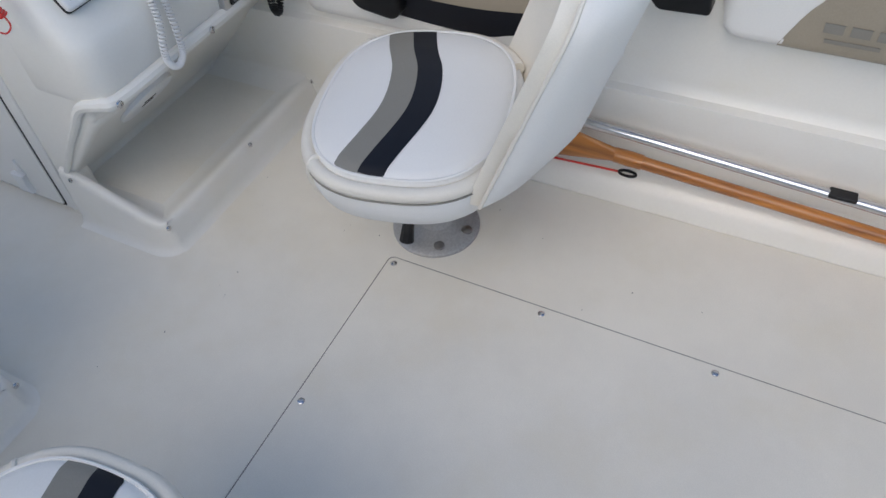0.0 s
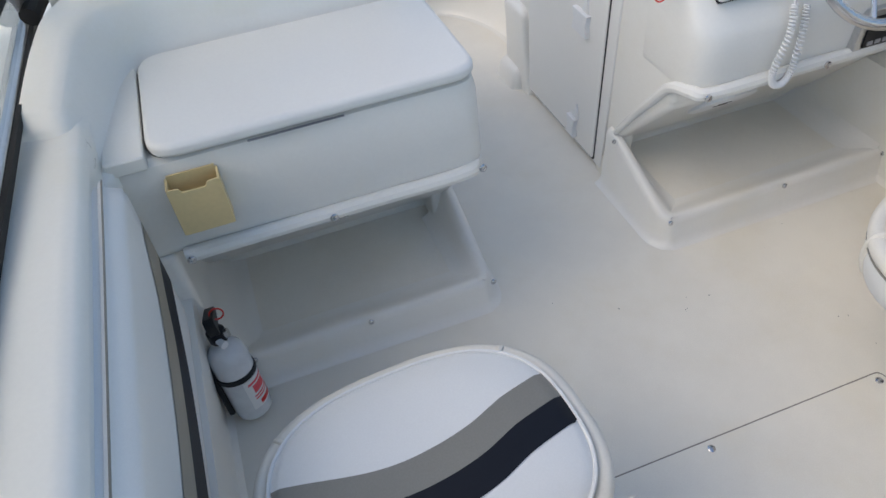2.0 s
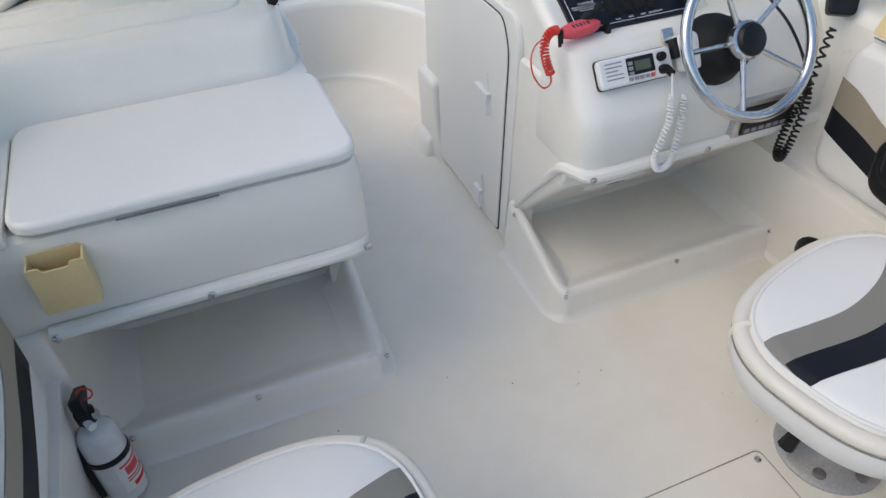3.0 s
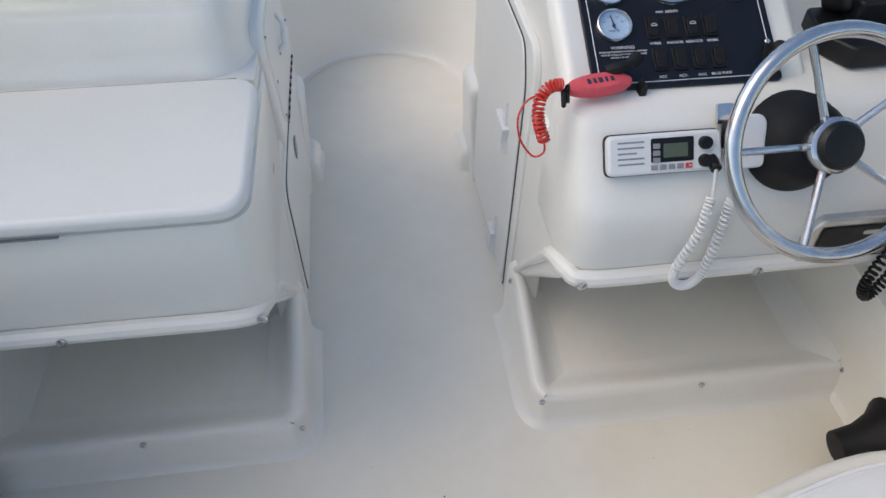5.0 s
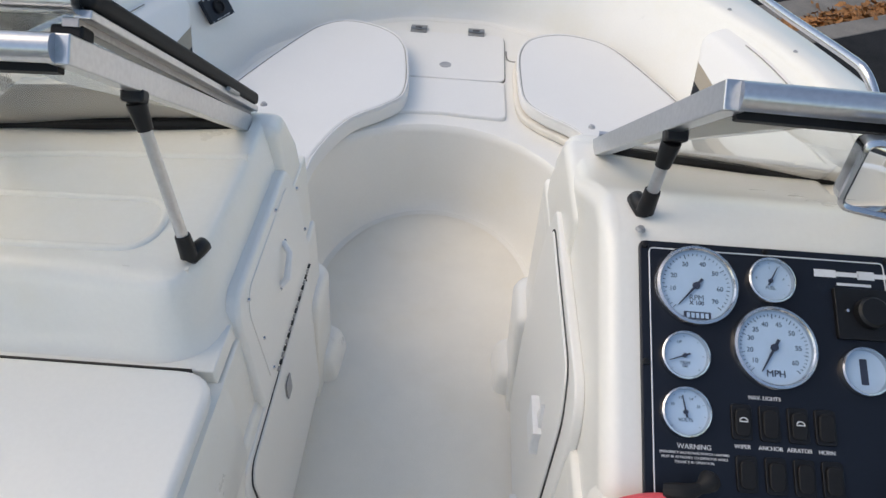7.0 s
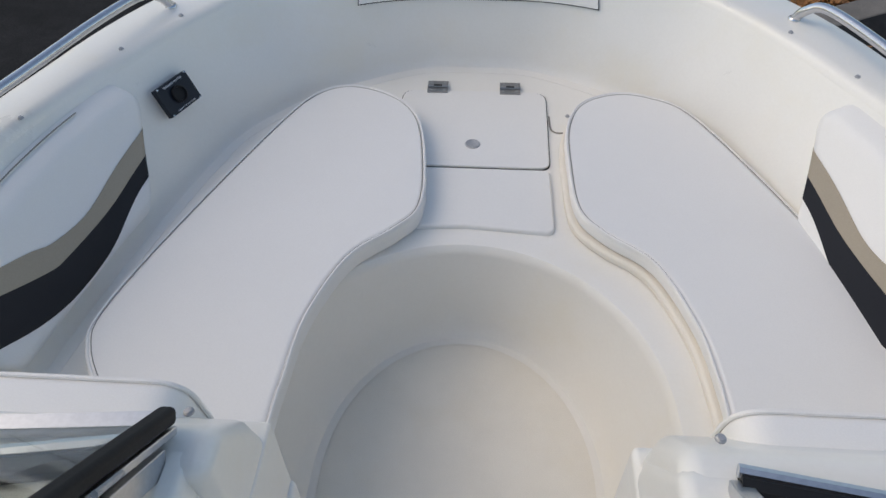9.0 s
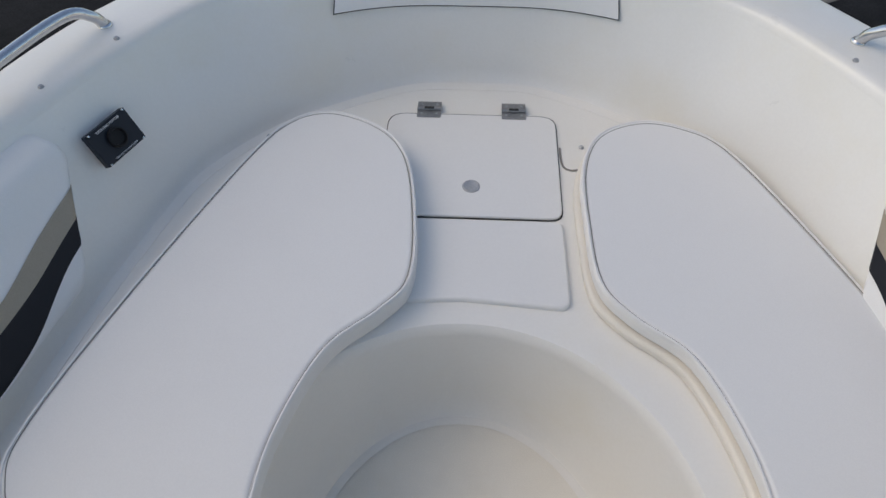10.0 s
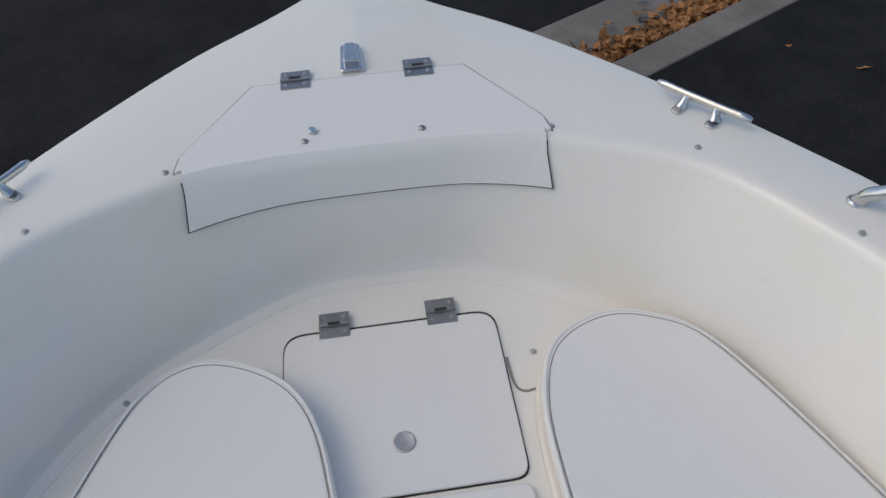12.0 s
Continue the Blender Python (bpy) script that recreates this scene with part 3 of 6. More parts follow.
part("plate", prism(rect(-PW / 2, PW / 2, -PH / 2, PH / 2, 0.008), "z", -0.004, 0.005), NAVY, panel, bevel=0.0015, m=PM.copy())
fr = rect(-PW / 2 + 0.012, PW / 2 - 0.012, -PH / 2 + 0.010, PH / 2 - 0.010, 0.006)
part("pinstripe", tube([(x, y, 0.0052) for x, y in fr], 0.0009, True, 4), WHITE_INK, panel, m=PM.copy())
for u, v in ((0.02, 0.02), (0.5, 0.015), (0.98, 0.02), (0.015, 0.48), (0.985, 0.5), (0.5, 0.985)):
    part("screw", lathe([(0, 0.004), (0.005, 0.004), (0.004, 0.008), (0, 0.009)], 8, on_panel(u, v)), BLACK, panel)


def gauge(u, v, r, label, needle, ticks, numbers=(), word="", sub=""):
    """A dial with a chrome bezel; needle angle in degrees clockwise from the top."""
    m = on_panel(u, v, 0.004)
    g = part("gauge", lathe([(r, 0), (r, 0.006), (r * 0.96, 0.0105), (r * 0.90, 0.0115), (r * 0.87, 0.0095), (r * 0.865, 0.004)], 48, m), STEEL, panel, label)
    part("dial", lathe([(0, 0.0035), (r * 0.88, 0.0035)], 40, m), DIAL, g)
    for i in range(ticks):
        a = radians(-135 + 270 * i / (ticks - 1))
        ln = 0.10 if i % 5 == 0 else 0.055
        part("tick", box(-r * 0.006, r * 0.006, r * (0.80 - ln), r * 0.80, 0.0036, 0.0042), INK, g, m=m @ Matrix.Rotation(-a, 4, "Z"))
    for t, a in numbers:
        w = m @ Matrix.Translation((r * 0.57 * math.sin(radians(a)), r * 0.57 * math.cos(radians(a)), 0.0038))
        words(t, r * 0.16, DIAL_INK, w, g, "numeral")
    if word:
        words(word, r * 0.19, DIAL_INK, m @ Matrix.Translation((0, -r * 0.30, 0.0038)), g, "lettering")
    if sub:
        words(sub, r * 0.14, INK, m @ Matrix.Translation((0, -r * 0.43, 0.0038)), g, "lettering")
    nb = prism([(-r * 0.035, -r * 0.22), (r * 0.035, -r * 0.22), (r * 0.012, r * 0.66), (-r * 0.012, r * 0.66)], "z", 0.0055, 0.0068)
    lathe([(r * 0.09, 0.0045), (r * 0.08, 0.0078), (0, 0.008)], 12, bm=nb)
    part("needle", nb, INK, g, m=m @ Matrix.Rotation(radians(-needle), 4, "Z"))
    return g


tach = gauge(0.215, 0.175, 0.0535, "large tachometer dial with chrome bezel", -138, 36, [("10", -100), ("20", -67), ("30", -25), ("40", 18), ("50", 55), ("60", 95), ("70", 130)], "RPM", "X 100")
part("hour_display", prism(rect(-0.017, 0.017, -0.005, 0.005, 0.001), "z", 0.0038, 0.0044), INK, tach, m=on_panel(0.215, 0.175 + 0.118, 0.004))
for i in range(5):
    part("digit", box(-0.002, 0.002, -0.0032, 0.0032, 0.0046, 0.005), DIAL, tach, m=on_panel(0.215 - 0.036 + i * 0.018, 0.175 + 0.118, 0.004))
gauge(0.502, 0.395, 0.0535, "large speedometer dial with chrome bezel", -150, 41, [("10", -125), ("20", -98), ("30", -70), ("35", -45), ("40", -18), ("45", 15), ("50", 50), ("55", 88), ("60", 125)])
words("MPH", 0.012, INK, on_panel(0.502, 0.395 + 0.098, 0.0082), panel)
gauge(0.507, 0.135, 0.031, "small fuel dial with chrome bezel", 28, 9, [("E", -80), ("1", 0), ("F", 80)], "FUEL")
gauge(0.160, 0.448, 0.031, "small trim dial with chrome bezel", -110, 7, [("UP", -20)], "TRIM", "DN")
gauge(0.155, 0.655, 0.031, "small voltmeter dial with chrome bezel", -10, 9, [("10", -60), ("12", -18), ("14", 25), ("16", 65)], "VOLTS")
hg = part("gauge", lathe([(0.031, 0), (0.031, 0.006), (0.0297, 0.0105), (0.0275, 0.0115), (0.0268, 0.004)], 40, on_panel(0.835, 0.462, 0.004)), STEEL, panel, "small dial with a dark vertical window")
part("dial", lathe([(0, 0.0035), (0.0272, 0.0035)], 32, on_panel(0.835, 0.462, 0.004)), DIAL, hg)
part("window", prism(rect(-0.0045, 0.0045, -0.016, 0.016, 0.001), "z", 0.0036, 0.0042), INK, hg, m=on_panel(0.835, 0.462, 0.004))
plug = part("switch_plate", prism(rect(-0.036, 0.036, -0.034, 0.032, 0.002), "z", 0.003, 0.011), BLACK, panel, "black plate with a rotary switch", bevel=0.001, m=on_panel(0.86, 0.24))
part("knob", lathe([(0.021, 0.01), (0.020, 0.020), (0.017, 0.023), (0, 0.023)], 20, on_panel(0.88, 0.24)), BLACK, plug)
screw(tuple(on_panel(0.79, 0.235, 0.0125).translation), (0, -0.505, 0.863), 0.003, plug)
for x0, w, h in ((0.70, 0.028, 0.010), (0.79, 0.030, 0.006), (0.86, 0.022, 0.011), (0.92, 0.018, 0.006)):
    part("badge", box(-w / 2, w / 2, -h / 2, h / 2, 0.005, 0.0055), WHITE_INK, panel, m=on_panel(x0 + 0.03, 0.085) @ Matrix.Rotation(0.0, 4, "Z"))
part("badge", box(-0.022, 0.022, -0.0018, 0.0018, 0.005, 0.0055), WHITE_INK, panel, m=on_panel(0.84, 0.125))
rows = [(0.675, (("WIPER", 0.362), ("ANCHOR", 0.465), ("AERATOR", 0.57), ("HORN", 0.67)), 0.762), (0.855, (("ACC.", 0.37), ("ACC.", 0.475), ("ACC.", 0.578), ("BILGE PUMP", 0.68)), 0.948)]
for v, items, lv in rows:
    for i, (t, u) in enumerate(items):
        sw = part("rocker_switch", prism(rect(-0.0125, 0.0125, -0.021, 0.021, 0.005), "z", 0.004, 0.0085), BLACK, panel, bevel=0.001, m=on_panel(u, v))
        part("rocker", prism(rect(-0.0095, 0.0095, -0.0165, 0.0165, 0.008), "z", 0.0085, 0.0125), RUBBER, sw, bevel=0.002, m=on_panel(u, v) @ Matrix.Rotation(radians(5), 4, "X"))
        words(t, 0.0068, WHITE_INK, on_panel(u, lv, 0.0054), panel)
        if v < 0.7 and i in (0, 2):
            part("symbol", tube([(0.005 * math.cos(a), 0.0045 * math.sin(a), 0.0135) for a in (math.pi * k / 8 for k in range(9))], 0.0007, True, 4), WHITE_INK, sw, m=on_panel(u, v))
words("NAV. LIGHTS", 0.0068, WHITE_INK, on_panel(0.455, 0.585, 0.0054), panel)
words("WARNING", 0.0085, WHITE_INK, on_panel(0.185, 0.775, 0.0054), panel)
for i, t in enumerate(("EMERGENCY SHUTDOWN SWITCH LANYARD", "MUST BE ATTACHED TO OPERATOR WHILE", "ENGINE IS IN OPERATION.")):
    words(t, 0.0040, WHITE_INK, on_panel(0.185, 0.797 + i * 0.016, 0.0054), panel)
ball = thing("ball_mount", "black diamond-shaped ball mount on the panel corner", "ball mount", tuple(on_panel(0.955, 0.88, 0.005).translation))
part("base", prism(rounded([(-0.016, 0), (0, -0.034), (0.016, 0), (0, 0.034)], 0.01), "z", 0.005, 0.013), RUBBER, ball, bevel=0.002, m=on_panel(0.955, 0.88))
part("ball", lathe([(0.007, 0.012), (0.007, 0.026)] + [(0.0135 * math.sin(a), 0.036 - 0.0135 * math.cos(a)) for a in (math.pi * (0.2 + 0.8 * i / 9) for i in range(10))], 20, on_panel(0.955, 0.88)), RUBBER, ball)
for v in (0.80, 0.955):
    screw(tuple(on_panel(0.955 - 0.01 + 0.02 * (v > 0.9), v, 0.014).translation), (0, -0.505, 0.863), 0.005, ball)

# ---- radio, microphone, cords ----
FM = Matrix(((1, 0, 0, 0), (0, 0.571, -0.821, 0.055), (0, 0.821, 0.571, 0.672), (0, 0, 0, 1)))


def on_face(x, v, h=0.0):
    return FM @ Matrix.Translation((x, v, h))


radio = thing("marine_radio", "white flush-mounted marine radio with small dark display", "marine radio", tuple(on_face(0.40, 0).translation))
part("gasket", prism(rect(-0.0955, 0.0955, -0.0335, 0.0335, 0.012), "z", -0.002, 0.004), BLACK, radio, m=on_face(0.400, 0.0))
body = part("body", prism(rect(-0.094, 0.094, -0.032, 0.032, 0.012), "z", -0.01, 0.018), WHITE_PL, radio, bevel=0.006, m=on_face(0.400, 0.0))
for i in range(5):
    part("grille_slot", box(-0.078, -0.035 + (-0.012 if i == 2 else 0), 0.020 - i * 0.0085 - 0.0014, 0.020 - i * 0.0085 + 0.0014, 0.0165, 0.0186), GREY_PL, body, m=on_face(0.400, 0.0))
part("display_frame", prism(rect(-0.024, 0.046, -0.014, 0.024, 0.003), "z", 0.016, 0.0192), BLACK, body, m=on_face(0.400, 0.0))
part("display", prism(rect(-0.004, 0.036, -0.007, 0.015, 0.001), "z", 0.019, 0.0198), LCD, body, m=on_face(0.400, 0.0))
for i in range(3):
    part("button", prism(rect(-0.021, -0.010, 0.012 - i * 0.011 - 0.004, 0.012 - i * 0.011 + 0.004, 0.001), "z", 0.019, 0.0212), GREY_PL, body, m=on_face(0.400, 0.0))
for i in range(5):
    part("button", prism(rect(-0.024 + i * 0.0142, -0.0135 + i * 0.0142, -0.0255, -0.0175, 0.001), "z", 0.017, 0.0205), RED if i == 4 else GREY_PL, body, m=on_face(0.400, 0.0))
for v in (0.0125, -0.0155):
    part("knob", lathe([(0.0105, 0.017), (0.0100, 0.028), (0.0085, 0.0305), (0, 0.0305)], 20, on_face(0.400 + 0.064, v)), BLACK, body)
words("16/9", 0.005, WHITE_INK, on_face(0.400 + 0.041, -0.0215, 0.0207), body)


def coil(path, r, wire, turns, n=14, bm=None):
    """A cord wound as a spring along a path."""
    line = spline(path, 200)
    pts, up = [], Vector((0.3, 1, 0.2)).normalized()
    total = turns * n
    for i in range(total + 1):
        f = i / total * (len(line) - 1)
        k = min(int(f), len(line) - 2)
        p = line[k].lerp(line[k + 1], f - k)
        d = (line[k + 1] - line[k]).normalized()
        s = d.cross(up).normalized()
        w = s.cross(d)
        a = math.tau * i / n
        pts.append(p + s * r * math.cos(a) + w * r * math.sin(a))
    return tube(pts, wire, n=5, bm=bm)


mic = thing("radio_microphone", "white hand microphone in a clip with coiled cord", "microphone", (0.525, 0.03, 0.69))
part("clip", prism(rect(-0.014, 0.014, -0.016, 0.016, 0.003), "z", 0.0, 0.006), STEEL, mic, "steel clip", bevel=0.001, m=on_face(0.505, 0.055))
part("body", prism(rounded([(-0.022, -0.042), (0.022, -0.042), (0.028, 0.03), (0.018, 0.042), (-0.018, 0.042), (-0.028, 0.03)], 0.01), "z", 0.006, 0.036), WHITE_PL, mic, bevel=0.006, m=on_face(0.532, 0.010))
part("key", prism(rect(-0.034, -0.022, -0.01, 0.035, 0.004), "z", 0.008, 0.032), BLACK, mic, bevel=0.003, m=on_face(0.530, 0.010))
part("plug", tube([on_face(0.478, -0.005, 0.004).translation, on_face(0.478, -0.03, 0.030).translation], 0.009, n=10), BLACK, mic)
part("cord", coil([on_face(0.475, -0.075, 0.02).translation, (0.460, -0.028, 0.565), (0.438, -0.032, 0.485), (0.446, -0.034, 0.452), (0.470, -0.034, 0.446), (0.490, -0.032, 0.475), (0.503, -0.02, 0.555), (0.514, 0.0, 0.61)], 0.0066, 0.0024, 66), WHITE_PL, mic)
part("lead", tube(spline([on_face(0.478, -0.03, 0.03).translation, (0.478, -0.005, 0.615), (0.474, -0.022, 0.60)], 12), 0.003, n=6), WHITE_PL, mic)

# ---- steering wheel ----
AX = Vector((0, -0.835, 0.55)).normalized()
HUB = Vector((0.622, -0.036, 0.735))
WM = Matrix.Translation(HUB) @ AX.to_track_quat("Z", "Y").to_matrix().to_4x4()
wheel = thing("steering_wheel", "stainless steel five-spoke steering wheel with black centre cap", "steering wheel", tuple(HUB))
part("tilt_boot", lathe([(0.083, -0.118), (0.080, -0.100), (0.070, -0.085), (0.064, -0.060), (0.050, -0.045), (0.030, -0.040)], 32, WM), RUBBER, wheel, "black rubber boot")
part("hub", lathe([(0.026, -0.06), (0.030, -0.045), (0.042, -0.012), (0.042, 0.004), (0.036, 0.008), (0, 0.008)], 32, WM), STEEL, wheel)
part("centre_cap", lathe([(0.036, 0.006), (0.036, 0.014), (0.031, 0.020), (0.014, 0.0235), (0, 0.024)], 32, WM), BLACK, wheel, "domed black centre cap")
part("rim", tube([(0.165 * math.cos(a), 0.165 * math.sin(a), 0.008) for a in (math.tau * i / 64 for i in range(64))], 0.0125, True, 14), STEEL, wheel, "polished steel rim", m=WM.copy())
for k in range(5):
    a = math.tau * k / 5 + radians(36)
    w = Vector((math.cos(a), math.sin(a), 0))
    part("spoke", tube([w * 0.036 + Vector((0, 0, -0.012)), w * 0.09 + Vector((0, 0, -0.004)), w * 0.158 + Vector((0, 0, 0.006))], [0.0065, 0.0058, 0.0058], n=10), STEEL, wheel, m=WM.copy())

# ---- stereo, second microphone, compass ----
stereo = thing("stereo", "silver and black marine stereo set into the helm console", "stereo", (0.755, -0.005, 0.505))
part("bezel", prism(rounded([(0.668, 0.462), (0.852, 0.462), (0.852, 0.562), (0.69, 0.562), (0.672, 0.54)], 0.008), "y", -0.022, 0.03), ALU, stereo, bevel=0.004)
part("face", prism(rect(0.69, 0.842, 0.470, 0.545, 0.004), "y", -0.026, -0.01), BLACK, stereo, bevel=0.002)
part("badge", prism(rect(0.765, 0.795, 0.527, 0.536, 0.004), "y", -0.0275, -0.02), ALU, stereo)
for i in range(6):
    part("button", prism(rect(0.70 + i * 0.022, 0.716 + i * 0.022, 0.476, 0.486, 0.002), "y", -0.028, -0.02), GREY_PL, stereo)
cord = thing("black_cord", "black coiled microphone cord hanging beside the helm", "cord", (0.87, -0.02, 0.40))
part("lead", tube(spline([(0.80, 0.10, 0.745), (0.79, 0.02, 0.72), (0.815, -0.02, 0.66), (0.845, -0.03, 0.60)], 24), 0.0035, n=6), BLACK, cord)
part("loop", coil([(0.845, -0.03, 0.60), (0.862, -0.04, 0.53), (0.850, -0.045, 0.43), (0.825, -0.05, 0.385), (0.812, -0.045, 0.41), (0.83, -0.035, 0.48), (0.875, -0.02, 0.56), (0.90, -0.01, 0.70)], 0.008, 0.003, 48), BLACK, cord)
mic2 = part("handset", prism(rounded([(-0.03, -0.05), (0.03, -0.05), (0.036, 0.03), (0.02, 0.05), (-0.02, 0.05), (-0.036, 0.03)], 0.012), "z", -0.018, 0.018), BLACK, m=Matrix.Translation((0.935, 0.02, 0.765)) @ Euler((radians(60), 0, radians(-35))).to_matrix().to_4x4(), bevel=0.006)
tagged(mic2, "black plastic hand microphone hung on the dash", "microphone")
part("compass_pod", prism(rounded([(0.700, 0.42), (0.895, 0.42), (0.905, 0.66), (0.690, 0.66)], [0.085, 0.085, 0.03, 0.03], 8), "z", 0.70, 0.790), GEL, star, bevel=0.012, seg=4)
finder = thing("fish_finder", "black fish finder display on a bracket beside the compass", "fish finder", (0.84, 0.26, 0.735))
part("bracket", prism(rounded([(0.733, 0.235), (0.765, 0.175), (0.93, 0.185), (0.94, 0.33), (0.752, 0.33)], 0.012), "z", 0.725, 0.765), BLACK, finder, bevel=0.006)
part("arm", box(0.80, 0.90, 0.25, 0.30, 0.76, 0.81), BLACK, finder, bevel=0.008)
FM = Matrix.Translation((0.880, 0.315, 0.855)) @ Euler((radians(90 - 22), 0, radians(14))).to_matrix().to_4x4()
part("housing", prism(rect(-0.105, 0.105, -0.078, 0.078, 0.018, 5), "z", -0.065, 0.0), BLACK, finder, bevel=0.012, m=FM.copy())
part("screen", prism(rect(-0.078, 0.060, -0.050, 0.058, 0.004), "z", -0.002, 0.0015), SCREEN, finder, "dark glossy screen", m=FM.copy())
for i in range(5):
    part("key", prism(rect(0.070, 0.092, -0.052 + i * 0.022, -0.037 + i * 0.022, 0.004), "z", -0.001, 0.003), RUBBER, finder, m=FM.copy())
comp = thing("compass", "black dashboard compass with domed glass", "compass", (0.80, 0.55, 0.79))
CM = Matrix.Translation((0.802, 0.545, 0.790)) @ Matrix.Rotation(radians(12), 4, "X")
part("base", lathe([(0.082, -0.012), (0.084, 0.0), (0.078, 0.022), (0.066, 0.036), (0.058, 0.038)], 32, CM), BLACK, comp)
hood = []
for k in range(9):
    a = math.pi * (-0.03 + 1.06 * k / 8)
    hood.append([CM @ Vector((r * math.cos(a), r * math.sin(a) * 0.9, 0.030 + h * math.sin(max(0.0, a) if a < math.pi else 0.0))) for r, h in ((0.070, 0.0), (0.072, 0.02), (0.064, 0.052), (0.056, 0.060), (0.056, 0.054), (0.060, 0.045), (0.064, 0.0))])
hb = loft(hood)
bmesh.ops.recalc_face_normals(hb, faces=hb.faces)
part("hood", hb, RUBBER, comp, "black half-round hood", smooth=60)
part("card", lathe([(0.050, 0.030), (0.050, 0.045), (0.046, 0.047), (0, 0.047)], 32, CM), NAVY, comp)
for i in range(36):
    part("mark", box(-0.0010, 0.0010, 0.0495, 0.0516, 0.031, 0.037 if i % 3 else 0.043), WHITE_INK, comp, m=CM @ Matrix.Rotation(math.tau * i / 36, 4, "Z"))
dome = part("dome", lathe([(0.054 * math.sin(a), 0.036 + 0.040 * math.cos(a)) for a in (math.pi / 2 * (1 - i / 8) for i in range(9))], 32, CM), GLASS, comp, "clear dome")
dome.visible_shadow = False

# ---- kill-switch lanyard ----
lan = thing("kill_switch_lanyard", "red coiled kill-switch lanyard with faded red float", "lanyard", (0.32, 0.14, 0.735))
fl = lathe([(0.0, -0.012), (0.030, -0.012), (0.040, -0.006), (0.042, 0.0), (0.040, 0.006), (0.030, 0.012), (0, 0.012)], 28)
part("float", fl, PINK, lan, m=Matrix.Translation((0.312, 0.134, 0.745)) @ Matrix.Rotation(radians(8), 4, "Z") @ Matrix.Rotation(radians(16), 4, "X") @ Matrix.Diagonal((1.4, 0.50, 1.0, 1)))
for i, w in enumerate((0.006, 0.005, 0.007, 0.004, 0.006)):
    part("print", box(-w / 2, w / 2, -0.005, 0.005, 0.0120, 0.0126), INK, lan, m=Matrix.Translation((0.312, 0.134, 0.745)) @ Matrix.Rotation(radians(8), 4, "Z") @ Matrix.Rotation(radians(16), 4, "X") @ Matrix.Translation((-0.02 + i * 0.010, 0, 0)))
part("clip", tube([(0.250, 0.108, 0.728), (0.244, 0.103, 0.758), (0.251, 0.108, 0.763), (0.256, 0.112, 0.732)], 0.0045, True, 6), BLACK, lan)
part("coil", coil([(0.243, 0.112, 0.764), (0.226, 0.110, 0.764), (0.210, 0.103, 0.752), (0.205, 0.094, 0.728), (0.209, 0.087, 0.704), (0.217, 0.083, 0.682)], 0.0085, 0.0025, 18), RED, lan)
part("loop", tube(spline([(0.217, 0.083, 0.682), (0.219, 0.082, 0.658), (0.202, 0.084, 0.650), (0.180, 0.090, 0.680), (0.174, 0.096, 0.718), (0.188, 0.104, 0.744), (0.214, 0.110, 0.752)], 40), 0.0018, n=6), RED, lan)
lan.location.y += 0.014
key = part("key_fob", tube(spline([(0.328, 0.168, 0.757), (0.348, 0.164, 0.764), (0.368, 0.170, 0.768), (0.385, 0.183, 0.772)], 12), [0.009, 0.010, 0.011, 0.011, 0.010, 0.009, 0.008, 0.007, 0.010, 0.013, 0.012, 0.006], n=10), RUBBER)
tagged(key, "black ignition key fob at the panel edge", "key")
tagged(part("latch_tab", prism([(0.384, 0.706), (0.396, 0.706), (0.396, 0.735), (0.39, 0.745), (0.384, 0.735)], "y", 0.145, 0.165), BLACK, bevel=0.002), "small black plastic tab below the panel", "tab")

# ---- windshield ----
def bar(p, q, w, h, up=(0, 0, 1)):
    """A squared bar from p to q."""
    p, q = Vector(p), Vector(q)
    d = (q - p).normalized()
    s = d.cross(Vector(up)).normalized()
    u = s.cross(d)
    return loft([[c + s * a * w / 2 + u * b * h / 2 for a, b in ((-1, -1), (1, -1), (1, 1), (-1, 1))] for c in (p, q)], True)


def closed_bar(p, q, w, h, up=(0, 0, 1)):
    bm = bar(p, q, w, h, up)
    bmesh.ops.holes_fill(bm, edges=[e for e in bm.edges if e.is_boundary])
    bmesh.ops.recalc_face_normals(bm, faces=bm.faces)
    return bm


def pane(corners, t=0.005):
    c = [Vector(p) for p in corners]
    n = (c[1] - c[0]).cross(c[3] - c[0]).normalized() * t / 2
    bm = loft([[p - n for p in c], [p + n for p in c]], True)
    bmesh.ops.holes_fill(bm, edges=[e for e in bm.edges if e.is_boundary])
    bmesh.ops.recalc_face_normals(bm, faces=bm.faces)
    return bm


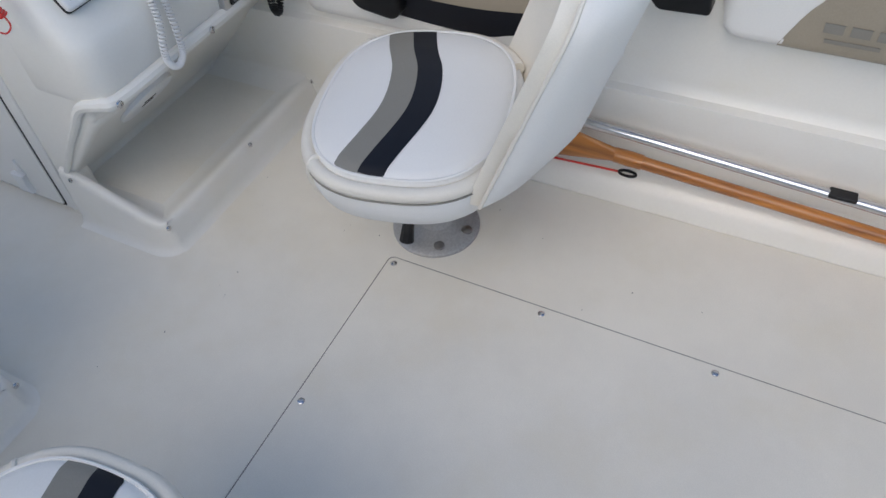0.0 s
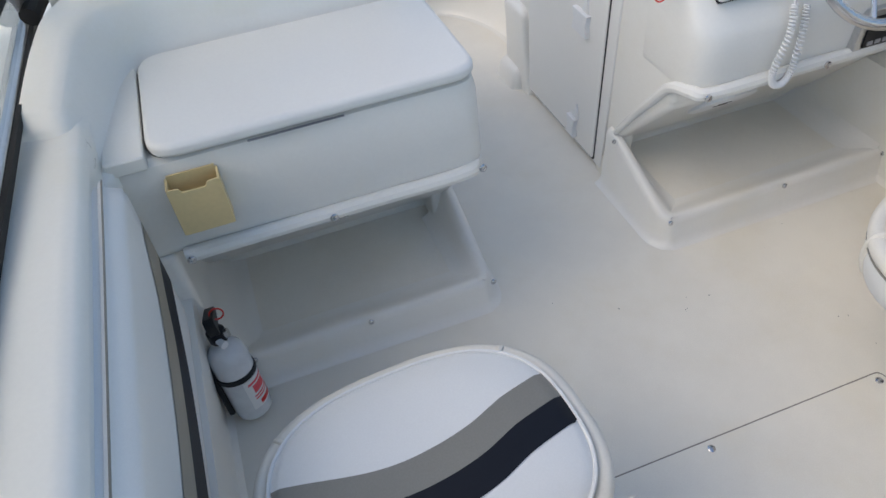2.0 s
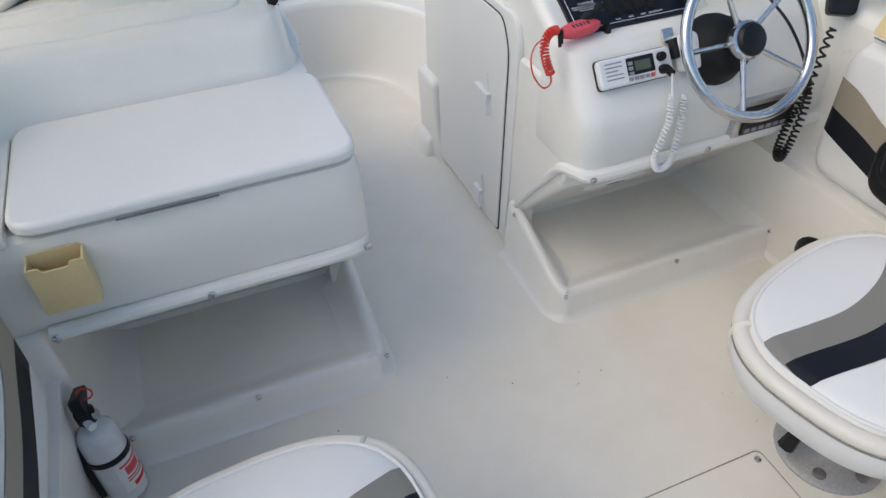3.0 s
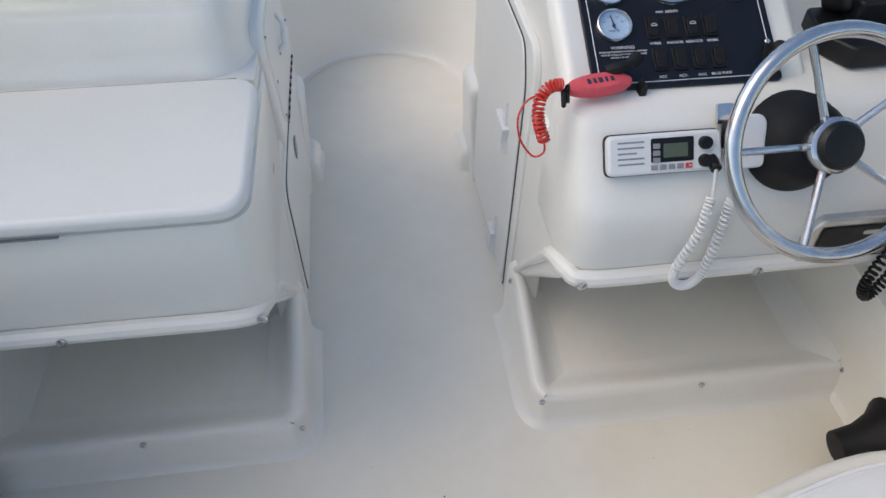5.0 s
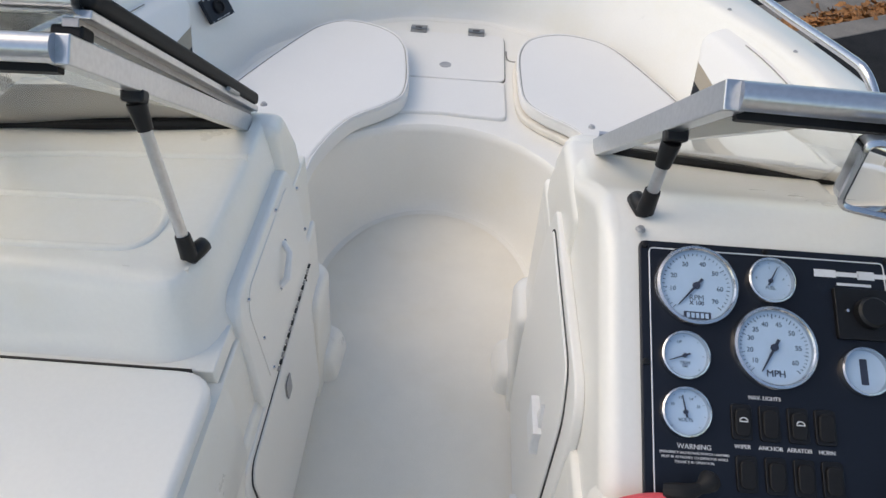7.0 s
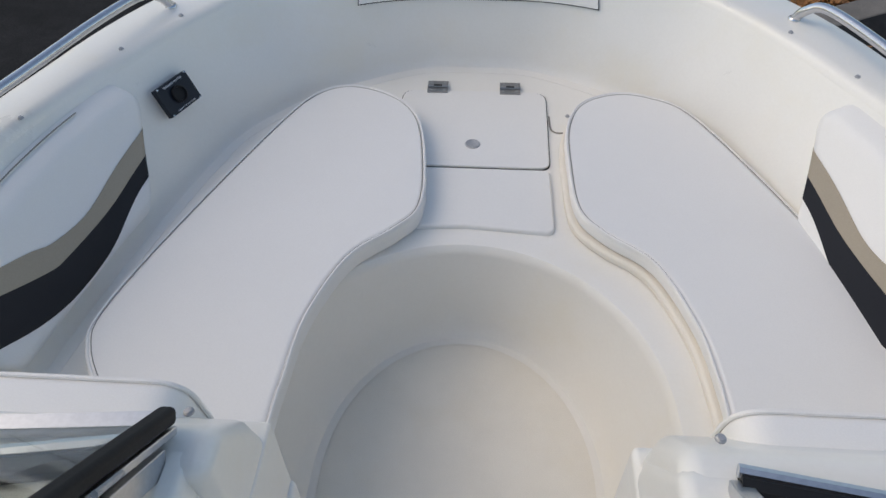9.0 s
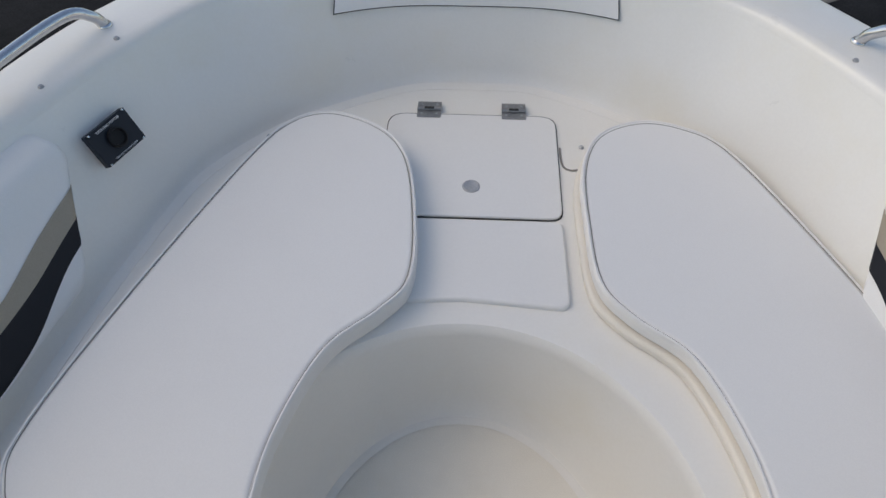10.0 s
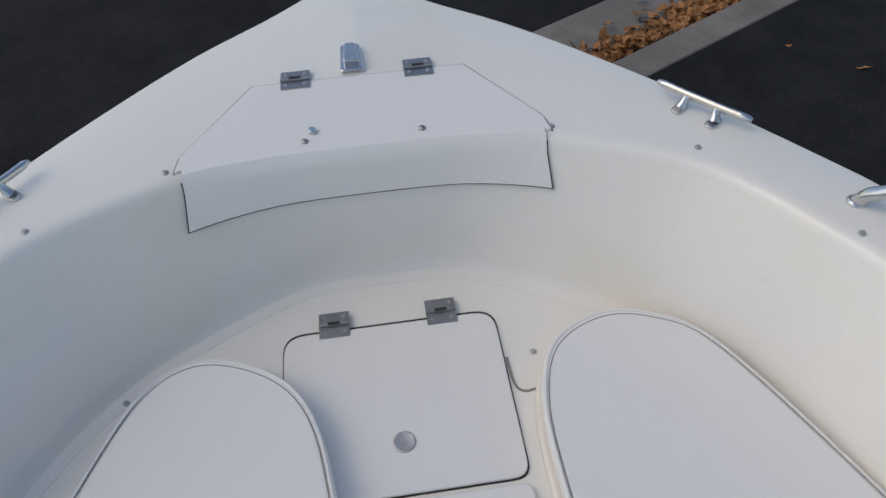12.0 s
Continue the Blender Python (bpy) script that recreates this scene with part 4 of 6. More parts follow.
for s, side in ((-1, "port"), (1, "starboard")):
    w = thing("windshield", f"aluminium-framed clear windshield over the {side} console", "windshield", (s * 0.5, 0.78, 0.80), "windshields")
    b0, b1 = Vector((s * 0.318, 0.818, 0.796)), Vector((s * 0.78, 0.745, 0.800))
    t0, t1 = Vector((s * 0.332, 0.362, 1.155)), Vector((s * 0.490, 0.345, 1.160))
    k0, k1 = Vector((s * 1.055, 0.50, 0.755)), Vector((s * 1.00, 0.13, 1.12))
    a0, a1 = Vector((s * 1.075, -1.2, 0.752)), Vector((s * 1.045, -1.1, 0.90))
    up = Vector((0, 0.63, 0.77))
    part("post", closed_bar(b0, t0, 0.022, 0.031, up), ALU, w, "flat aluminium post", bevel=0.002)
    part("top_rail", tube([t0 + Vector((s * 0.004, 0, 0)), t1, k1], 0.015, n=14), ALU, w, "round aluminium top rail")
    part("top_channel", closed_bar(t0 + Vector((s * 0.01, 0.012, -0.022)), t1 + Vector((0, 0.012, -0.022)), 0.016, 0.022, up), RUBBER, w)
    part("mullion", closed_bar(b1, t1, 0.018, 0.022, up), ALU, w, bevel=0.002)
    part("corner_post", closed_bar(k0, k1, 0.03, 0.035), ALU, w, bevel=0.003)
    part("side_rail", tube([k1, (k1 + a1) / 2 + Vector((0, 0, 0.02)), a1], 0.015, n=12), ALU, w)
    base = spline([b0 + Vector((0, 0, 0.004)), Vector((s * 0.55, 0.775, 0.812)), b1 + Vector((0, 0, 0.010)), Vector((s * 0.935, 0.610, 0.806)), Vector((s * 1.000, 0.490, 0.800)), Vector((s * 1.03, 0.40, 0.785))], 48)
    part("sill", tube(base, 0.020, n=10), RUBBER, w, "black rubber sill")
    part("sill_rail", tube([p + Vector((0, 0.018, 0.012)) for p in base], 0.008, n=8), ALU, w)
    part("side_sill", closed_bar(k0, a0, 0.028, 0.024), ALU, w, bevel=0.004)
    part("side_gasket", closed_bar(k0 + Vector((s * -0.018, 0, 0.002)), a0 + Vector((s * -0.018, 0, 0.002)), 0.012, 0.014), RUBBER, w)
    for q in ([b0, b1, t1, t0], [b1, k0, k1, t1], [k0, a0, a1, k1]):
        g = part("pane", pane(q), GLASS, w)
        g.visible_shadow = False
    foot = Vector((-0.297, 0.447, 0.806)) if s < 0 else Vector((0.322, 0.490, 0.908))
    top = b0.lerp(t0, 0.745 if s < 0 else 0.715) + Vector((s * 0.002, 0.0, -0.034))
    st = thing("windshield_strut", f"aluminium strut with black ends propping the {side} windshield", "strut", tuple(foot), "windshield struts")
    way = (top - foot).normalized()
    part("rod", tube([foot + way * 0.02, top - way * 0.025], 0.0082, n=14), ALU, st)
    pad_end = foot + (Vector((0.012, 0.030, 0.0)) if s < 0 else Vector((-0.008, 0.032, 0.0)))
    part("foot", tube([foot - (pad_end - foot) * 0.15, foot, foot.lerp(pad_end, 0.6), pad_end, pad_end + (pad_end - foot) * 0.14], [0.006, 0.0125, 0.0125, 0.0115, 0.004], n=14), BLACK, st, "black plastic foot", smooth=60)
    part("socket", tube([foot + Vector((0, 0, 0.002)), foot + way * 0.036], [0.0125, 0.0105], n=12), BLACK, st)
    part("end_cap", tube([top - way * 0.036, top - way * 0.008, top], [0.0100, 0.0125, 0.0125], n=12), BLACK, st)
    part("clamp", closed_bar(top + Vector((-0.013, -0.002, 0.010)), top + Vector((0.016, -0.002, 0.010)), 0.020, 0.016, up), BLACK, st, bevel=0.004)
# centre pane folded back over the port side
fold = thing("folded_windshield", "centre windshield pane folded flat over the port windshield", "windshield", (-0.35, 0.82, 0.84))
f0, f1 = Vector((-0.313, 0.858, 0.812)), Vector((-0.326, 0.416, 1.176))
g0, g1 = Vector((-0.74, 0.815, 0.822)), Vector((-0.66, 0.40, 1.180))
upf = Vector((0, 0.63, 0.77))
part("post", closed_bar(f0 - upf * 0.008, f1 - upf * 0.008, 0.020, 0.010, upf), ALU, fold, bevel=0.002)
part("post_flange", closed_bar(f0 - upf * 0.017 + Vector((-0.012, 0, 0)), f1 - upf * 0.017 + Vector((-0.012, 0, 0)), 0.018, 0.010, upf), HINGE_STEEL, fold, "darker inner flange", bevel=0.001)
part("rubber_edge", closed_bar(f0 + upf * 0.010, f1 + upf * 0.010, 0.022, 0.022, upf), RUBBER, fold, "black rubber edge", bevel=0.007)
part("top_rail", tube([f1 + Vector((-0.004, 0, 0.006)), g1], 0.0145, n=14), ALU, fold)
part("hinge_block", closed_bar(f1 - upf * 0.026 + Vector((0.0, 0.012, -0.010)), f1 - upf * 0.026 + Vector((-0.035, 0.012, -0.010)), 0.026, 0.016, upf), RUBBER, fold, "black hinge block", bevel=0.004)
part("latch_bolt", tube([f0.lerp(f1, 0.22) - upf * 0.004 + Vector((0.013, 0, 0)), f0.lerp(f1, 0.30) - upf * 0.004 + Vector((0.013, 0, 0))], 0.004, n=8), CASTING, fold)
part("bottom_rail", closed_bar(f0, g0, 0.02, 0.02), ALU, fold)
part("far_post", closed_bar(g0, g1, 0.02, 0.024, upf), ALU, fold)
part("pane", pane([f0, g0, g1, f1]), GLASS, fold).visible_shadow = False


# ---- bow cushions, hatches ----
def cushion(label, outline, z0, z1, name="cushion", group="bow cushions"):
    o = [(p.x, p.y) for p in spline(outline, 90, True)]
    e = thing(name, label, "cushion", (*o[0], z0), group)
    c = Vector((sum(p[0] for p in o) / len(o), sum(p[1] for p in o) / len(o)))
    part("pad", prism(o, "z", z0, z1), VINYL, e, bevel=0.016, seg=4, smooth=50)
    ring = [(c.x + (x - c.x) * 0.985, c.y + (y - c.y) * 0.985, z1 - 0.002) for x, y in o]
    part("piping", tube(ring, 0.0035, True, 6), VINYL, e)
    seam = [(c.x + (x - c.x) * 0.968, c.y + (y - c.y) * 0.968, z1 + 0.0002) for x, y in o]
    part("seam", tube(seam, 0.0010, True, 4), VINYL_GREY, e)
    return e


PC = [(-0.35, 2.245), (-0.22, 2.19), (-0.145, 2.08), (-0.112, 1.88), (-0.112, 1.72), (-0.165, 1.64), (-0.261, 1.54), (-0.324, 1.36), (-0.339, 1.19), (-0.36, 1.06), (-0.5, 1.02), (-0.65, 1.12), (-0.75, 1.25), (-0.758, 1.37), (-0.665, 1.68), (-0.53, 2.05), (-0.45, 2.2)]
SC = [(0.40, 2.225), (0.30, 2.17), (0.255, 2.05), (0.25, 1.88), (0.262, 1.72), (0.32, 1.635), (0.42, 1.545), (0.482, 1.37), (0.498, 1.22), (0.51, 1.06), (0.66, 1.02), (0.80, 1.08), (0.845, 1.25), (0.85, 1.45), (0.82, 1.60), (0.725, 1.86), (0.60, 2.13), (0.50, 2.21)]
cushion("white vinyl bow seat cushion with piping on port bench", PC, BENCH + 0.002, 0.378)
sc = cushion("white vinyl bow seat cushion with piping on starboard bench", SC, BENCH + 0.026, 0.386)
part("base_board", prism([(p.x - 0.010, p.y - 0.004) for p in spline(SC, 90, True)], "z", BENCH + 0.001, BENCH + 0.025), VINYL_CREAM, sc, "cream lower band", bevel=0.009, smooth=50)
fill = part("filler_board", prism(rounded([(-0.13, 1.70), (0.0, 1.708), (0.215, 1.69), (0.213, 1.932), (-0.13, 1.932)], [0.01, 0.01, 0.03, 0.02, 0.01], 5), "z", BENCH - 0.01, BENCH + 0.012), GEL_LID, bevel=0.007)
tagged(fill, "raised white fibreglass step in front of the bow locker", "step")
locker = thing("bow_locker_hatch", "white hinged locker hatch in the bow bench", "hatch", (0.0, 2.12, BENCH))
notch = spline([(0.2215, 2.190), (0.2220, 2.150), (0.227, 2.122), (0.242, 2.111), (0.266, 2.114)], 30)
part("recess_edge", tube([(p.x, p.y, BENCH + 0.0006) for p in notch], 0.0028, n=6), SEAM, locker)
hat = rounded([(-0.213, 1.943), (0.213, 1.943), (0.215, 2.304), (-0.215, 2.304)], [0.02, 0.03, 0.045, 0.045], 5)
part("gap", prism([(x * 1.012, 2.13 + (y - 2.13) * 1.013 + (0.006 if y > 2.2 else 0.0)) for x, y in hat], "z", BENCH - 0.01, BENCH + 0.0015), GROOVE, locker)
part("lid", prism(hat, "z", BENCH, BENCH + 0.009), GEL_LID, locker, bevel=0.004)
part("latch", lathe([(0, 0.008), (0.021, 0.008), (0.021, 0.0105), (0.018, 0.0115), (0.016, 0.0105), (0, 0.0105)], 28, Matrix.Translation((0.003, 2.038, BENCH))), CASTING, locker, "round grey push latch")


def hinge(m, w, d, parent):
    h = part("hinge", prism(rect(-w / 2, w / 2, 0.002, d / 2, 0.002), "z", 0, 0.003), HINGE_STEEL, parent, "stainless butt hinge", bevel=0.0008, m=m.copy())
    part("leaf", prism(rect(-w / 2, w / 2, -d / 2, -0.002, 0.002), "z", 0, 0.003), HINGE_STEEL, h, bevel=0.0008, m=m.copy())
    part("knuckle", tube([(-w / 2, 0, 0.004), (w / 2, 0, 0.004)], 0.0042, n=8), HINGE_STEEL, h, m=m.copy())
    part("slot", box(-w * 0.20, w * 0.20, -0.0035, 0.0035, 0.0070, 0.0086), GROOVE, h, m=m.copy())
    for x in (-w * 0.32, w * 0.32):
        for y in (-d * 0.3, d * 0.3):
            part("screw", lathe([(0, 0.003), (0.0042, 0.003), (0.003, 0.0048), (0, 0.005)], 8, m @ Matrix.Translation((x, y, 0))), CASTING, h)
    return h


for x in (-0.112, 0.108):
    hinge(Matrix.Translation((x, 2.318, BENCH + 0.009)), 0.062, 0.062, locker)

# anchor locker in the foredeck
ZB = 0.626
anchor = thing("anchor_locker_lid", "white hinged anchor locker lid in the foredeck", "hatch", (0, 2.6, ZB))
edge = [p for p in inn_c if abs(p[0]) < 0.350]
front = [(-0.358, 2.460)] + edge + [(0.358, 2.460)]
top = [(x, y + 0.022) for x, y in front] + [(0.352, 2.525), (0.338, 2.55), (0.225, 2.735), (-0.225, 2.735), (-0.338, 2.55), (-0.352, 2.525)]
part("gap", prism([(x * 1.010, 2.6 + (y - 2.6) * 1.010 + (0.004 if y > 2.65 else 0.001)) for x, y in top], "z", ZB, ZB + 0.0052), SEAM, anchor)
part("lid", prism(top, "z", ZB, ZB + 0.0095), GEL_LID, anchor, bevel=0.003)
keep = [i for i, p in enumerate(inn_c) if abs(p[0]) < 0.368]


def liner(i, z, d):
    """A point of the inner side at height z, moved d into the boat."""
    f = max(0.0, (z - BENCH - 0.045) / (ZB - 0.022 - BENCH - 0.045))
    a, b = Vector(bas_c[i]), Vector(inn_c[i])
    p = a.lerp(b, f)
    return (p.x, p.y - d, z)


ap_rows = [[(inn_c[i][0], inn_c[i][1] + 0.024, ZB + 0.0095) for i in keep], [(inn_c[i][0], inn_c[i][1] + 0.010, ZB + 0.0075) for i in keep], [(inn_c[i][0], inn_c[i][1], ZB - 0.004) for i in keep]]
ap_rows += [[liner(i, z, 0.006) for i in keep] for z in (0.600, 0.570, 0.533)] + [[liner(i, 0.530, -0.004) for i in keep]]
part("apron", loft(ap_rows), GEL_LID, anchor)
gp = [[(inn_c[i][0] * 1.008, inn_c[i][1] + 0.001, ZB - 0.004) for i in keep]]
for z in (0.602, 0.5290):
    gp.append([(x * 1.008, y, zz) for x, y, zz in (liner(i, z, 0.0035) for i in keep)])
part("apron_gap", loft(gp), GROOVE, anchor)
for x in (-0.133, 0.128):
    hinge(Matrix.Translation((x, 2.738, ZB + 0.0095)), 0.062, 0.062, anchor)
part("knob", lathe([(0.0, 0.0), (0.009, 0.0), (0.009, 0.006), (0.006, 0.010), (0, 0.010)], 14, Matrix.Translation((-0.10, 2.555, ZB + 0.009))), STEEL, anchor)
for x, y in ((-0.115, 2.528), (0.112, 2.528)):
    part("snap", lathe([(0.0075, 0.0), (0.0065, 0.004), (0.004, 0.006), (0, 0.006)], 12, Matrix.Translation((x, y, ZB + 0.009))), HINGE_STEEL, anchor)
bl = thing("bow_light", "chrome bow navigation light on the foredeck", "navigation light", (-0.012, 2.80, ZB))
part("base", prism(rounded([(-0.026, -0.052), (0.026, -0.052), (0.022, 0.052), (-0.022, 0.052)], 0.01), "z", 0.0, 0.012), STEEL, bl, bevel=0.004, m=Matrix.Translation((-0.012, 2.800, ZB + 0.003)))
part("hood", prism(rounded([(-0.017, -0.035), (0.017, -0.035), (0.012, 0.035), (-0.012, 0.035)], 0.006), "z", 0.010, 0.026), STEEL, bl, bevel=0.005, m=Matrix.Translation((-0.012, 2.800, ZB + 0.003)))


def cleat(p, ang):
    c = thing("cleat", "stainless steel mooring cleat on the foredeck edge", "cleat", p, "bow cleats")
    m = Matrix.Translation(p) @ Matrix.Rotation(ang, 4, "Z")
    part("horn", tube(spline([(-0.100, 0.004, 0.028), (-0.05, 0.002, 0.027), (0.05, 0.002, 0.027), (0.100, 0.004, 0.028)], 16), [0.004, 0.006] + [0.008] * 12 + [0.006, 0.004], n=10), STEEL, c, m=m.copy())
    for k in (-1, 1):
        part("leg", tube([(k * 0.036, -0.012, 0.003), (k * 0.034, -0.006, 0.012), (k * 0.032, 0, 0.025)], [0.012, 0.009, 0.008], n=10), STEEL, c, m=m.copy())
        part("pad", prism(rect(-0.011 + k * 0.036, 0.011 + k * 0.036, -0.034, 0.006, 0.009), "z", 0, 0.005), STEEL, c, bevel=0.001, m=m.copy())
    return c


cleat((0.655, 2.485, ZB + 0.004), math.atan2(-0.054, 0.045))
cleat((-0.680, 2.455, ZB + 0.004), math.atan2(0.057, 0.045))


# backrests on the forward faces of the consoles
for s, x0, x1 in ((-1, 0.345, 0.80), (1, 0.36, 0.80)):
    e = thing("back_cushion", "white vinyl back cushion against the console's bow side", "cushion", (s * 0.58, 0.97, 0.38), "bow back cushions")
    o = rounded([(x0, 0.385), (x1, 0.385), (x1, 0.745), (x0, 0.745)], 0.05, 6)
    lean = Matrix(((1, 0, 0, 0), (0, 1, -0.16, 0.16 * 0.385), (0, 0, 1, 0), (0, 0, 0, 1)))
    part("pad", prism([(s * x, z) for x, z in o], "y", 0.925, 1.020), VINYL, e, bevel=0.020, seg=4, smooth=50, m=lean)
    for y in (0.940, 1.012):
        part("piping", tube([lean @ Vector((s * x, y, z)) for x, z in o], 0.0036, True, 6), VINYL, e)
# ---- rails, snaps ----
def rail(s):
    e = thing("grab_rail", "curved stainless steel bow grab rail on the side deck", "grab rail", (s * 0.82, 2.2, ZB), "bow rails")
    pts = spline([(s * 0.818, 2.20, ZB + 0.004), (s * 0.832, 2.185, ZB + 0.035), (s * 0.862, 2.14, ZB + 0.062), (s * 0.915, 1.98, ZB + 0.070), (s * 0.978, 1.73, ZB + 0.075), (s * 1.045, 1.46, ZB + 0.085), (s * 1.062, 1.39, ZB + 0.080), (s * 1.082, 1.345, ZB + 0.045), (s * 1.086, 1.335, ZB + 0.02)], 70)
    part("tube", tube(pts, 0.0125, n=12), STEEL, e)
    for p in (pts[0], pts[-1]):
        part("base", lathe([(0.016, 0), (0.016, 0.003), (0.014, 0.006), (0.0125, 0.008)], 18, Matrix.Translation((p.x, p.y, sheer(p.y) + 0.003))), STEEL, e)


rail(-1)
rail(1)
sn = thing("deck_snap", "small chrome canvas snap on the deck", "snap", (0.361, 2.495, ZB + 0.004), "deck snaps")
part("stud", lathe([(0.0068, 0.0), (0.0060, 0.002), (0.0042, 0.003), (0.0042, 0.0045), (0, 0.005)], 12, Matrix.Translation((0.361, 2.495, ZB + 0.004))), CASTING, sn)
for x, y in ((-0.375, 2.49), (0.612, 2.385), (-0.60, 2.375), (0.79, 2.13), (-0.775, 2.15), (-0.868, 1.975), (0.885, 1.93), (0.985, 1.62), (-0.962, 1.66), (1.035, 1.32)):
    copy_thing(sn, Matrix.Translation((x, y, sheer(y) + 0.004)))
for x, y in ((-0.514, 2.205), (0.275, 2.195), (-0.160, 2.195)):
    copy_thing(sn, Matrix.Translation((x, y, BENCH + 0.001)))
copy_thing(sn, Matrix.Translation((0.312, 0.880, 0.800)))
copy_thing(sn, Matrix.Translation((-0.300, 0.880, 0.800)))
copy_thing(sn, Matrix.Translation((0.314, 0.462, 0.900)))


# ---- padded sides ----
def wall_x(y, z):
    top = np.interp(y, [p[1] for p in inn_h], [p[0] for p in inn_h])
    low = np.interp(y, [p[1] for p in bas_h], [p[0] for p in bas_h])
    f = min(1.0, max(0.0, (z - BENCH) / (sheer(y) - 0.02 - BENCH)))
    return low + (top - low) * f


inn_h = sorted([p for p in inn_c if p[0] > 0.5], key=lambda p: p[1])
bas_h = sorted([p for p in bas_c if p[0] > 0.4], key=lambda p: p[1])


def pad_surface(s, y0, y1, lo, hi, full, thick, extra=0.0, rake=0.0, ny=60, nz=20):
    """Part of a padded wall panel between the lines lo(y) and hi(y); full is the whole pad's (y0, y1, lo, hi, end radius)."""
    fy0, fy1, flo, fhi, r = full
    rows = []
    for i in range(ny + 1):
        y = y0 + (y1 - y0) * i / ny
        d = min(y - fy0, fy1 - y)
        shrink = math.sqrt(max(0.0, 1 - (1 - min(1, max(d, 0.0) / r)) ** 2)) if d < r else 1.0
        c, h = (flo(y) + fhi(y)) / 2, (fhi(y) - flo(y)) / 2 * max(shrink, 0.02)
        a, b = max(lo(y), c - h), min(hi(y), c + h)
        b = max(b, a + 0.0005)
        row = []
        for k in range(nz + 1):
            z = a + (b - a) * k / nz
            e = min(z - (c - h), (c + h) - z, max(d, 0.0))
            q = min(1.0, max(0.0, e / 0.028))
            t = thick * math.sqrt(max(0.0, 1 - (1 - q) ** 2)) + extra
            ye = y + rake * ((y - fy0) / (fy1 - fy0)) ** 3 * (z - 0.45)
            row.append((s * (wall_x(ye, z) - t), ye, z))
        rows.append(row)
    bm = loft(rows)
    bmesh.ops.recalc_face_normals(bm, faces=bm.faces)
    return bm


def bend(pts):
    """A smooth height line through (y, z) points in order of y."""
    line = spline(sorted(pts), 80)
    return lambda y: float(np.interp(y, [p.x for p in line], [p.y for p in line]))


def padded(name, label, s, full, thick, stripes, group="", rake=0.0):
    e = thing(name, label, "side pad", (s * wall_x(full[0] + 0.1, 0.4), full[0], full[2](full[0])), group)
    part("pad", pad_surface(s, full[0], full[1], full[2], full[3], full, thick, 0.0, rake), VINYL, e, smooth=60)
    for nm, m, y0, y1, lo, hi in stripes:
        part(nm, pad_surface(s, y0, y1, lo, hi, full, thick, 0.0014, rake), m, e, smooth=60)
    y0, y1 = full[0] + full[4] * 0.5, full[1] - full[4] * 0.8
    line = [(s * (wall_x(y, full[3](y)) - 0.012), y, full[3](y) - 0.004) for y in (y0 + (y1 - y0) * i / 50 for i in range(51))]
    part("piping", tube(line, 0.0045, n=6), VINYL, e)
    part("piping_seam", tube([(x - s * 0.004, y, z + 0.0055) for x, y, z in line], 0.0016, n=5), VINYL_GREY, e)
    return e


for s, dz in ((-1, 0.0), (1, 0.0)):
    full = (1.17, 1.790, bend([(0.9, 0.36), (1.9, 0.35)]), bend([(0.9, 0.600), (1.5, 0.598), (2.0, 0.592)]), 0.05)
    g = bend([(0.9, 0.66), (1.0, 0.63), (1.2, 0.57), (1.385, 0.505), (1.45, 0.478), (1.56, 0.465), (1.69, 0.487), (1.80, 0.510), (1.9, 0.53)])
    n = bend([(0.9, 0.63), (1.0, 0.60), (1.2, 0.53), (1.377, 0.456), (1.45, 0.440), (1.62, 0.437), (1.79, 0.462), (1.9, 0.47)])
    m = bend([(0.9, 0.55), (1.0, 0.52), (1.15, 0.46), (1.293, 0.400), (1.417, 0.378), (1.56, 0.382), (1.735, 0.418), (1.9, 0.43)])
    padded("bow_side_cushion", "white bow side cushion with sweeping taupe and navy stripes", s, full, 0.045,
           [("taupe_stripe", VINYL_TAUPE, 1.185, 1.776, n, g), ("navy_stripe", VINYL_NAVY, 1.185, 1.776, m, n)], "bow side cushions", 1.05)
for s, y0 in ((-1, -2.1), (1, -0.97)):
    full = (y0, -0.058, lambda y: 0.335, lambda y: 0.705, 0.05)
    g = bend([(-2.2, 0.60), (-1.2, 0.60), (-0.80, 0.555), (-0.52, 0.520), (-0.26, 0.540), (-0.12, 0.597), (0.0, 0.612)])
    n = bend([(-2.2, 0.56), (-1.2, 0.54), (-0.74, 0.472), (-0.52, 0.455), (-0.29, 0.470), (-0.158, 0.508), (0.0, 0.548)])
    m = bend([(-2.2, 0.50), (-1.2, 0.48), (-0.735, 0.412), (-0.6, 0.385), (-0.33, 0.400), (-0.16, 0.440), (0.0, 0.488)])
    padded("side_bolster", "white padded cockpit side bolster with taupe and navy stripes", s, full, 0.04,
           [("taupe_stripe", VINYL_TAUPE, y0 + 0.02, -0.06, n, g), ("navy_stripe", VINYL_NAVY, y0 + 0.02, -0.06, m, n)], "side bolsters")
aft = (-2.2, -1.14, lambda y: 0.50, lambda y: 0.70, 0.05)
ab = padded("aft_bolster", "cream aft side bolster with embossed taupe panel", 1, aft, 0.05,
            [("taupe_panel", VINYL_TAUPE, -2.1, -1.27, lambda y: 0.505, bend([(-2.2, 0.70), (-1.45, 0.70), (-1.33, 0.63), (-1.27, 0.52)]))])
